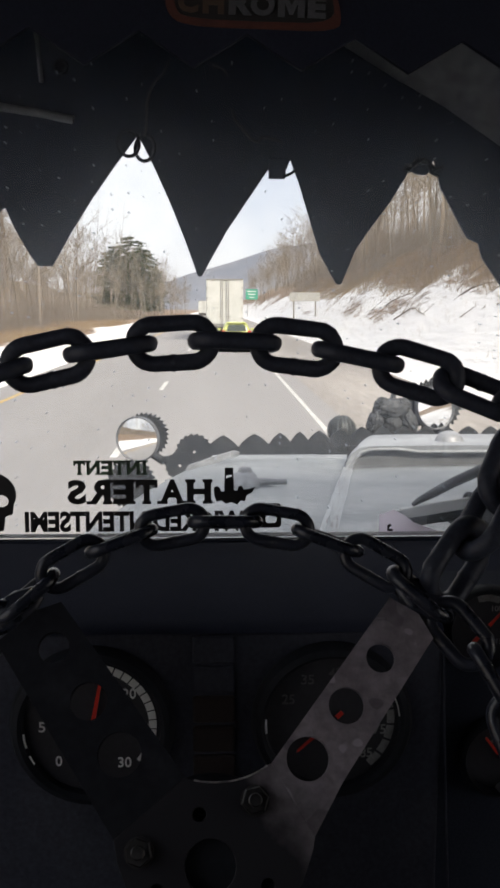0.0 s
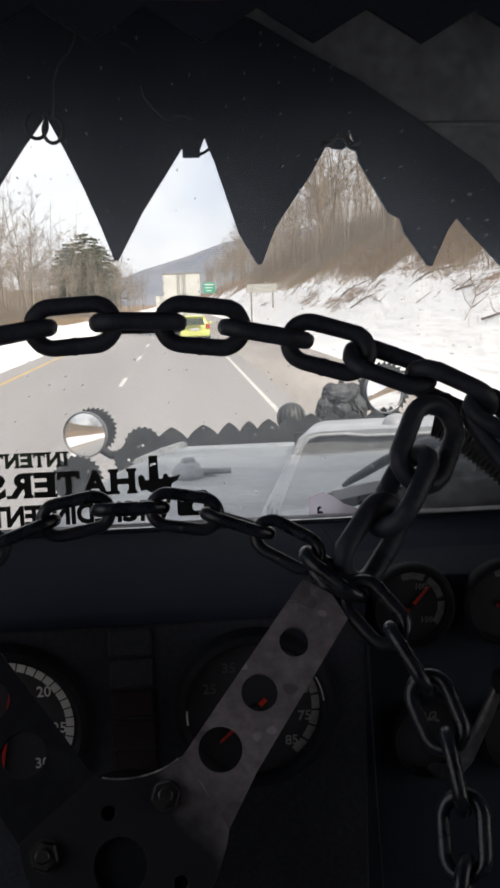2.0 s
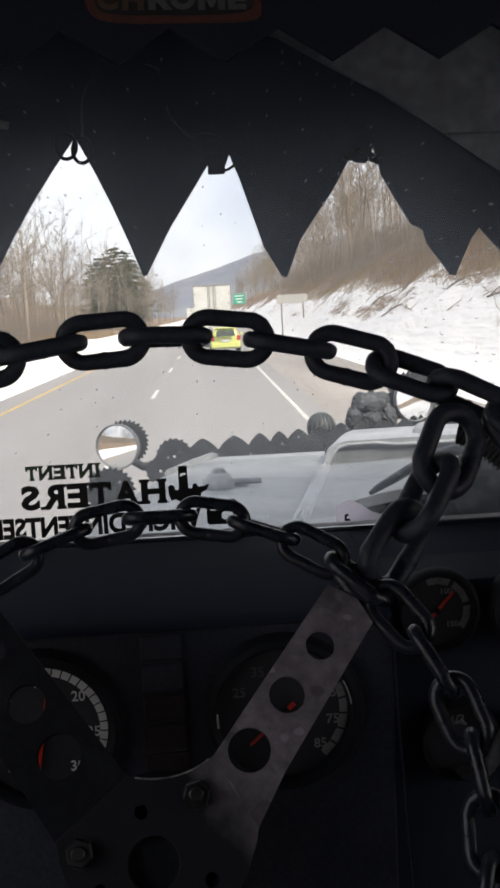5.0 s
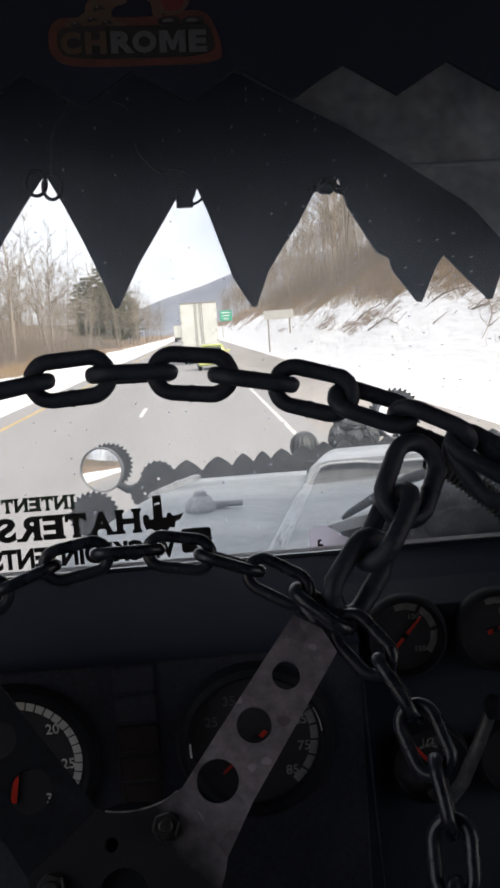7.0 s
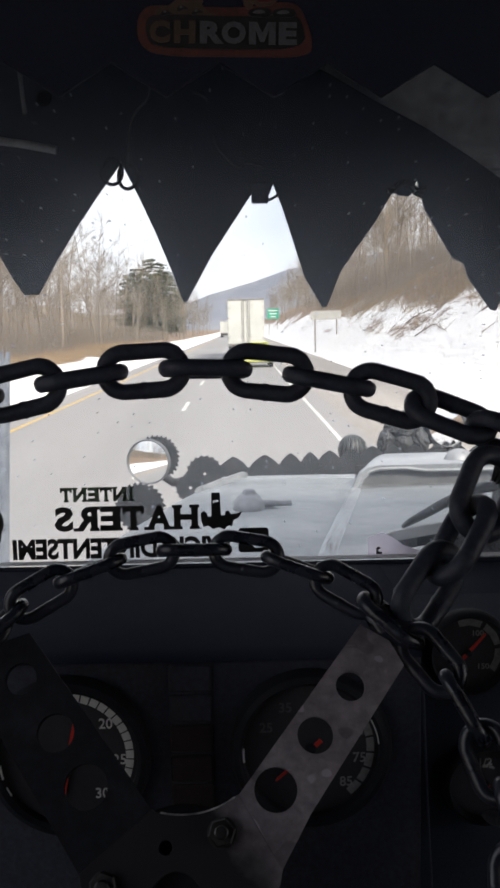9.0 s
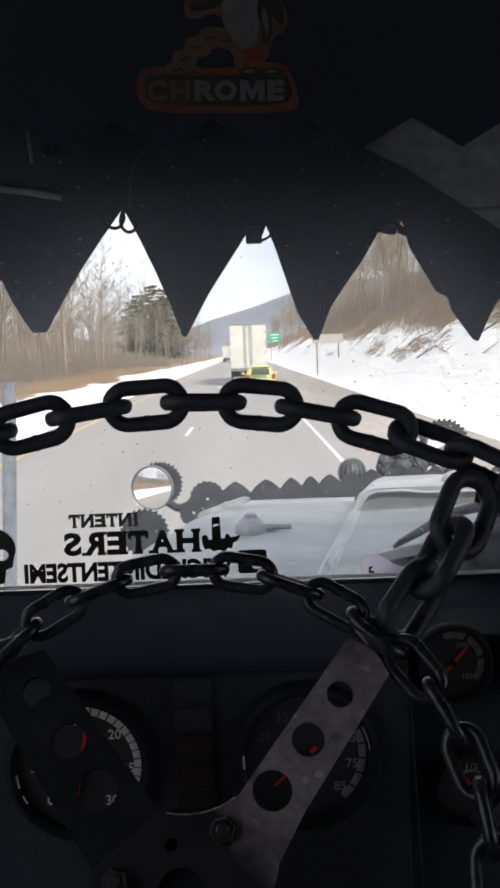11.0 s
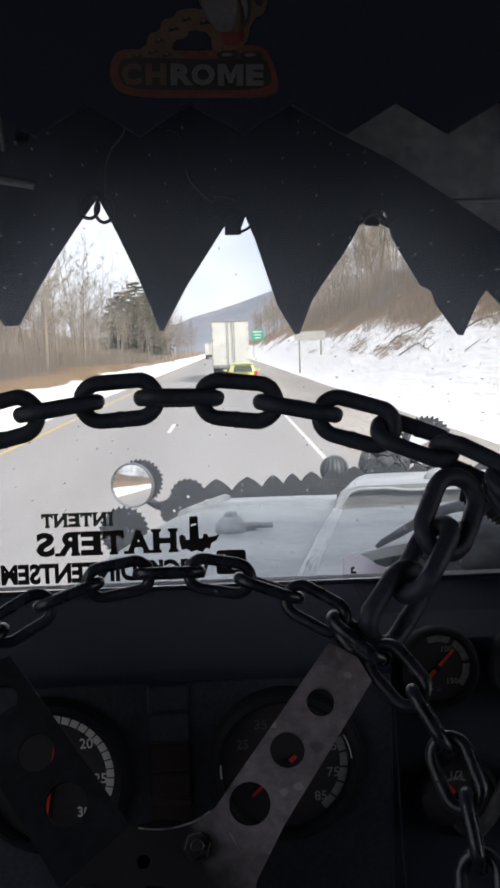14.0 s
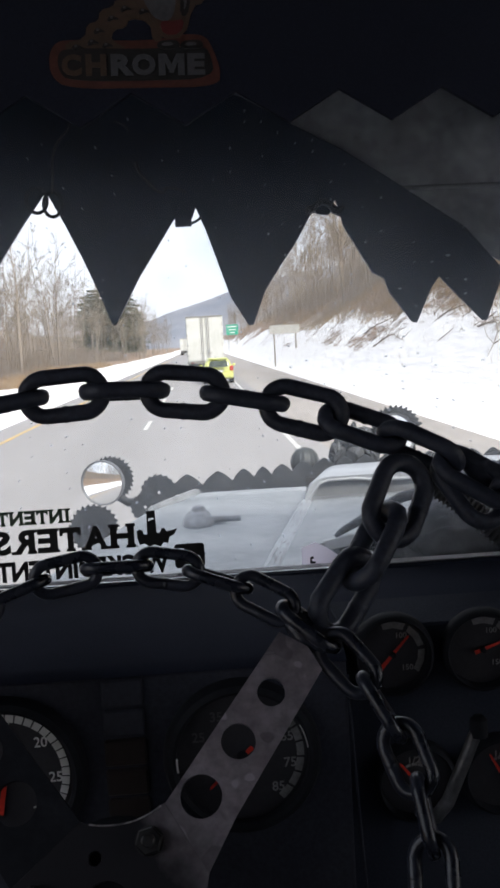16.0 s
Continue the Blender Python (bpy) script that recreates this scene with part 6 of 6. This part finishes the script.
def blade_mirror(x, y, z, r, aim, blade_r, blade_shift, foot, label):
    """A round convex mirror in a thin rim, on a saw blade, on a bent stalk."""
    root = thing("hood_mirror", pose(x, y, z), label, "mirror", "mirrors on the hood")
    way = Vector(aim).normalized()
    turn = way.to_track_quat("Z", "Y").to_matrix().to_4x4()
    dome = [(r * math.sin(radians(a)) / math.sin(radians(9)), r * (math.cos(radians(a)) - math.cos(radians(9))) / math.sin(radians(9))) for a in (0, 1.5, 3, 4.5, 6, 7.5, 9)]
    ob = smooth(part("mirror_glass", lathe(dome, 40), M_MIRROR, root, "bright convex mirror"))
    ob.matrix_local = turn
    ob = smooth(part("rim", lathe([(r * 0.985, -0.010), (r * 1.05, -0.010), (r * 1.06, 0.0), (r * 1.03, 0.006), (r * 0.985, 0.004)], 44, True), M_RIM, root, "thin grey rim"))
    ob.matrix_local = turn
    ob = smooth(part("shell", lathe([(0, -0.045), (r * 0.6, -0.04), (r * 0.95, -0.018), (r * 1.02, -0.006), (0, -0.006)], 36), M_SAW, root))
    ob.matrix_local = turn
    saw_ring("saw_blade", blade_shift[0], 0.05, blade_shift[1], blade_r, r * 0.2, 30, M_SAW, root, "rusty dark saw blade")
    part("stalk", tube([(blade_shift[0], 0.05, -r * 0.6), (foot[0] * 0.5, 0.04, -r * 1.1), (foot[0], 0.03, foot[1])], 0.012, 10), M_SAW, root)
    return root


blade_mirror(-0.2235, 2.60, 1.9220, 0.060, (-0.29, -1, 0.03), 0.066, (0.019, 0.004), (0.13, -0.06), "round convex mirror backed by a saw blade on the fender")
blade_mirror(0.6110, 2.62, 2.0040, 0.058, (0.34, -1, 0.19), 0.078, (0.009, 0.004), (0.03, -0.12), "round convex mirror backed by a saw blade on the hood")
bar = tagged(link_mesh("fender_bar", plate_mesh("fender_bar", [[(-0.077, 1.903), (-0.0699, 1.9127), (-0.020, 1.930), (0.0369, 1.9479), (0.0512, 1.944), (0.0492, 1.9346), (0.0279, 1.9293), (-0.020, 1.913), (-0.0645, 1.896)]], 0.008, 0.001), M_LATCH), "grey slanted bar bolted along the fender edge", "trim bar")
bar.matrix_world = Matrix.Translation((0, 2.2, 0)) @ STAND
saws = thing("saw_blades", pose(-0.064, 2.52, 1.897), "dark dusty saw blades bolted to the fender", "saw blade")
saw_ring("blade", 0, 0, 0, 0.051, 0.004, 19, M_SAW, saws)
saw_ring("blade", -0.038, -0.02, -0.034, 0.040, 0.004, 17, M_SAW, saws)
saws2 = thing("saw_blades", pose(-0.205, 2.20, 1.868), "dark dusty saw blades bolted to the fender", "saw blade")
saw_ring("blade", 0, 0, 0, 0.060, 0.01, 26, M_SAW, saws2)
part("axle", tube([(0, -0.01, 0), (0, 0.05, 0)], 0.012, 10), M_SAW, saws2)

# ribbed dome beside the strip
dome = thing("ribbed_dome", pose(0.345, 2.60, 1.903), "ribbed grey dome with dark grooves behind the hood strip", "dome")
bm = bmesh.new()
n_r = 18
for k in range(n_r):
    a0, a1 = math.tau * k / n_r, math.tau * (k + 0.50) / n_r
    lo = []
    for j in range(11):
        ph = radians(-30 + 120 * j / 10)
        for a in (a0, (a0 + a1) / 2, a1):
            rr = 0.0415 * math.cos(ph) * (1.0 if a not in (a0, a1) else 0.975)
            lo.append(bm.verts.new((rr * math.cos(a), rr * math.sin(a), 0.042 + 0.043 * math.sin(ph))))
    for j in range(10):
        for i in range(2):
            bm.faces.new((lo[j * 3 + i], lo[j * 3 + i + 1], lo[j * 3 + 4 + i], lo[j * 3 + 3 + i]))
smooth(part("ribs", bm, M_BALL, dome), 60)
smooth(part("core", lathe([(0.020, 0.0), (0.034, 0.012), (0.0395, 0.042), (0.034, 0.063), (0.02, 0.078), (0, 0.083)], 32), M_BALL_D, dome))
part("base", lathe([(0, -0.02), (0.03, -0.02), (0.032, 0.002), (0.022, 0.012), (0, 0.012)], 28), M_SAW, dome)

# bust ornament with a shaggy helmet shape
bm = bmesh.new()
# half sizes, middle, lean, depth of the curls
LUMPS = ((0.031, 0.032, 0.040, 0.000, 0.048, 0, 0.06), (0.058, 0.038, 0.034, 0.000, 0.088, 0, 0.20), (0.025, 0.030, 0.046, -0.049, 0.052, 20, 0.34), (0.025, 0.030, 0.046, 0.049, 0.052, -20, 0.34),
         (0.024, 0.026, 0.020, -0.030, 0.104, -16, 0.26), (0.024, 0.026, 0.020, 0.032, 0.103, 16, 0.26), (0.009, 0.012, 0.024, 0.002, 0.116, 4, 0.25), (0.007, 0.010, 0.012, 0.000, 0.048, 0, 0.05),
         (0.022, 0.024, 0.022, 0.000, 0.016, 0, 0.2), (0.038, 0.030, 0.018, 0.000, 0.000, 0, 0.12))
for sx, sy, sz, cx, cz, lean_, curl in LUMPS:
    verts = bmesh.ops.create_icosphere(bm, subdivisions=5, radius=1)["verts"]
    tilt = Matrix.Rotation(radians(lean_), 3, "Y")
    for v in verts:
        c = v.co.copy()
        bead = noise.voronoi(Vector((c.x * sx, c.y * sy, c.z * sz)) * 130 + Vector((cx * 90, 0, cz * 70)))[0][0]
        f = 1 + 0.14 * noise.noise(c * 3 + Vector((cx * 50, 0, cz * 40))) + 0.6 * curl * (0.45 - bead)
        shift = -0.026 if sx == 0.007 else 0.0
        v.co = tilt @ Vector((c.x * sx * f, c.y * sy * f, c.z * sz * f)) + Vector((cx, shift, cz))
ornament = smooth(part("hood_ornament", bm, M_ORNAMENT), 180)
ornament.matrix_world = pose(0.485, 2.60, 1.920) @ Matrix.Scale(0.94, 4)
tagged(ornament, "dark weathered cast bust ornament standing behind the hood strip", "ornament")


# ---- wipers ----
def wiper(label):
    """A wiper parked low on the glass: curved arm, grey spring bridge with a bent tip, dark blade under it."""
    root = thing("windscreen_wiper", pose(0.246, 0.945, 2.050), label, "wiper", "wipers")
    bm = tube([(0.1990, 0.936, 2.0762), (0.2065, 0.938, 2.0806), (0.2225, 0.941, 2.0880), (0.2410, 0.943, 2.0975), (0.2700, 0.944, 2.1105), (0.2870, 0.944, 2.1143), (0.3400, 0.942, 2.1130)], [0.0020, 0.0036, 0.0046, 0.0052, 0.0056, 0.0057, 0.0057], 12)
    under(smooth(part("arm", bm, M_WIPER, None, "dark arm"), 60), root)
    bm = extruded_profile([(-0.0045, -0.0050), (0.0060, -0.0050), (0.0060, 0.0042), (0.0020, 0.0046), (0.0002, 0.0038)], 0.0, 0.114)
    bridge = under(smooth(part("bridge", bm, M_WIPER_G, None, "grey spring bridge"), 25), root)
    bridge.matrix_world = Matrix.Translation((0.1868, 0.9325, 2.0680)) @ Matrix.Rotation(radians(-9.2), 4, "Y")
    under(upright("blade_tip", [[(0.1803, 2.0672), (0.1862, 2.0612), (0.1888, 2.0642), (0.1890, 2.0706), (0.1832, 2.0714)]], 0.9330, 0.004, M_WIPER_G, None, "grey bent blade tip", 0.0008), root)
    under(upright("blade", [[(0.1946, 2.0646), (0.1992, 2.0546), (0.2069, 2.0546), (0.2140, 2.0556), (0.2140, 2.0672)]], 0.9375, 0.004, M_WIPER_S, None, "grey rubber blade end", 0.0006), root)
    under(upright("blade", [[(0.2141, 2.0672), (0.2141, 2.0556), (0.2468, 2.0600), (0.3000, 2.0668), (0.3000, 2.0808), (0.2470, 2.0724)]], 0.9380, 0.004, M_WIPER, None, "dark rubber blade", 0.0006), root)
    return root


wiper("grey and black windscreen wiper resting low on the glass")

# crowned post standing by the fender
post = thing("serrated_post", pose(-0.6540, 2.60, 1.40), "galvanised tube post with a jagged crown beside the fender", "post")
bm = bmesh.new()
n_s = 28
inner, outr = [], []
for k in range(n_s):
    a = math.tau * k / n_s
    top = 0.835 if k % 4 in (0, 1) else 0.808
    for line, r in ((outr, 0.0195), (inner, 0.0165)):
        line.append([bm.verts.new((r * math.cos(a), r * math.sin(a), z)) for z in (0.0, 0.30, 0.62, top)])
for line in (outr, inner):
    for k in range(n_s):
        for j in range(3):
            p, q = line[k], line[(k + 1) % n_s]
            bm.faces.new((p[j], q[j], q[j + 1], p[j + 1]))
for k in range(n_s):
    q = (k + 1) % n_s
    bm.faces.new((outr[k][3], outr[q][3], inner[q][3], inner[k][3]))
bmesh.ops.recalc_face_normals(bm, faces=bm.faces)
ob = smooth(part("tube", bm, M_GALV, post), 35)
ob.matrix_local = Matrix.Rotation(radians(3.0), 4, "Y")
part("bracket", box((-0.03, -0.02, 0.02), (0.10, 0.02, 0.09), 0.004, 1), M_GALV, post)
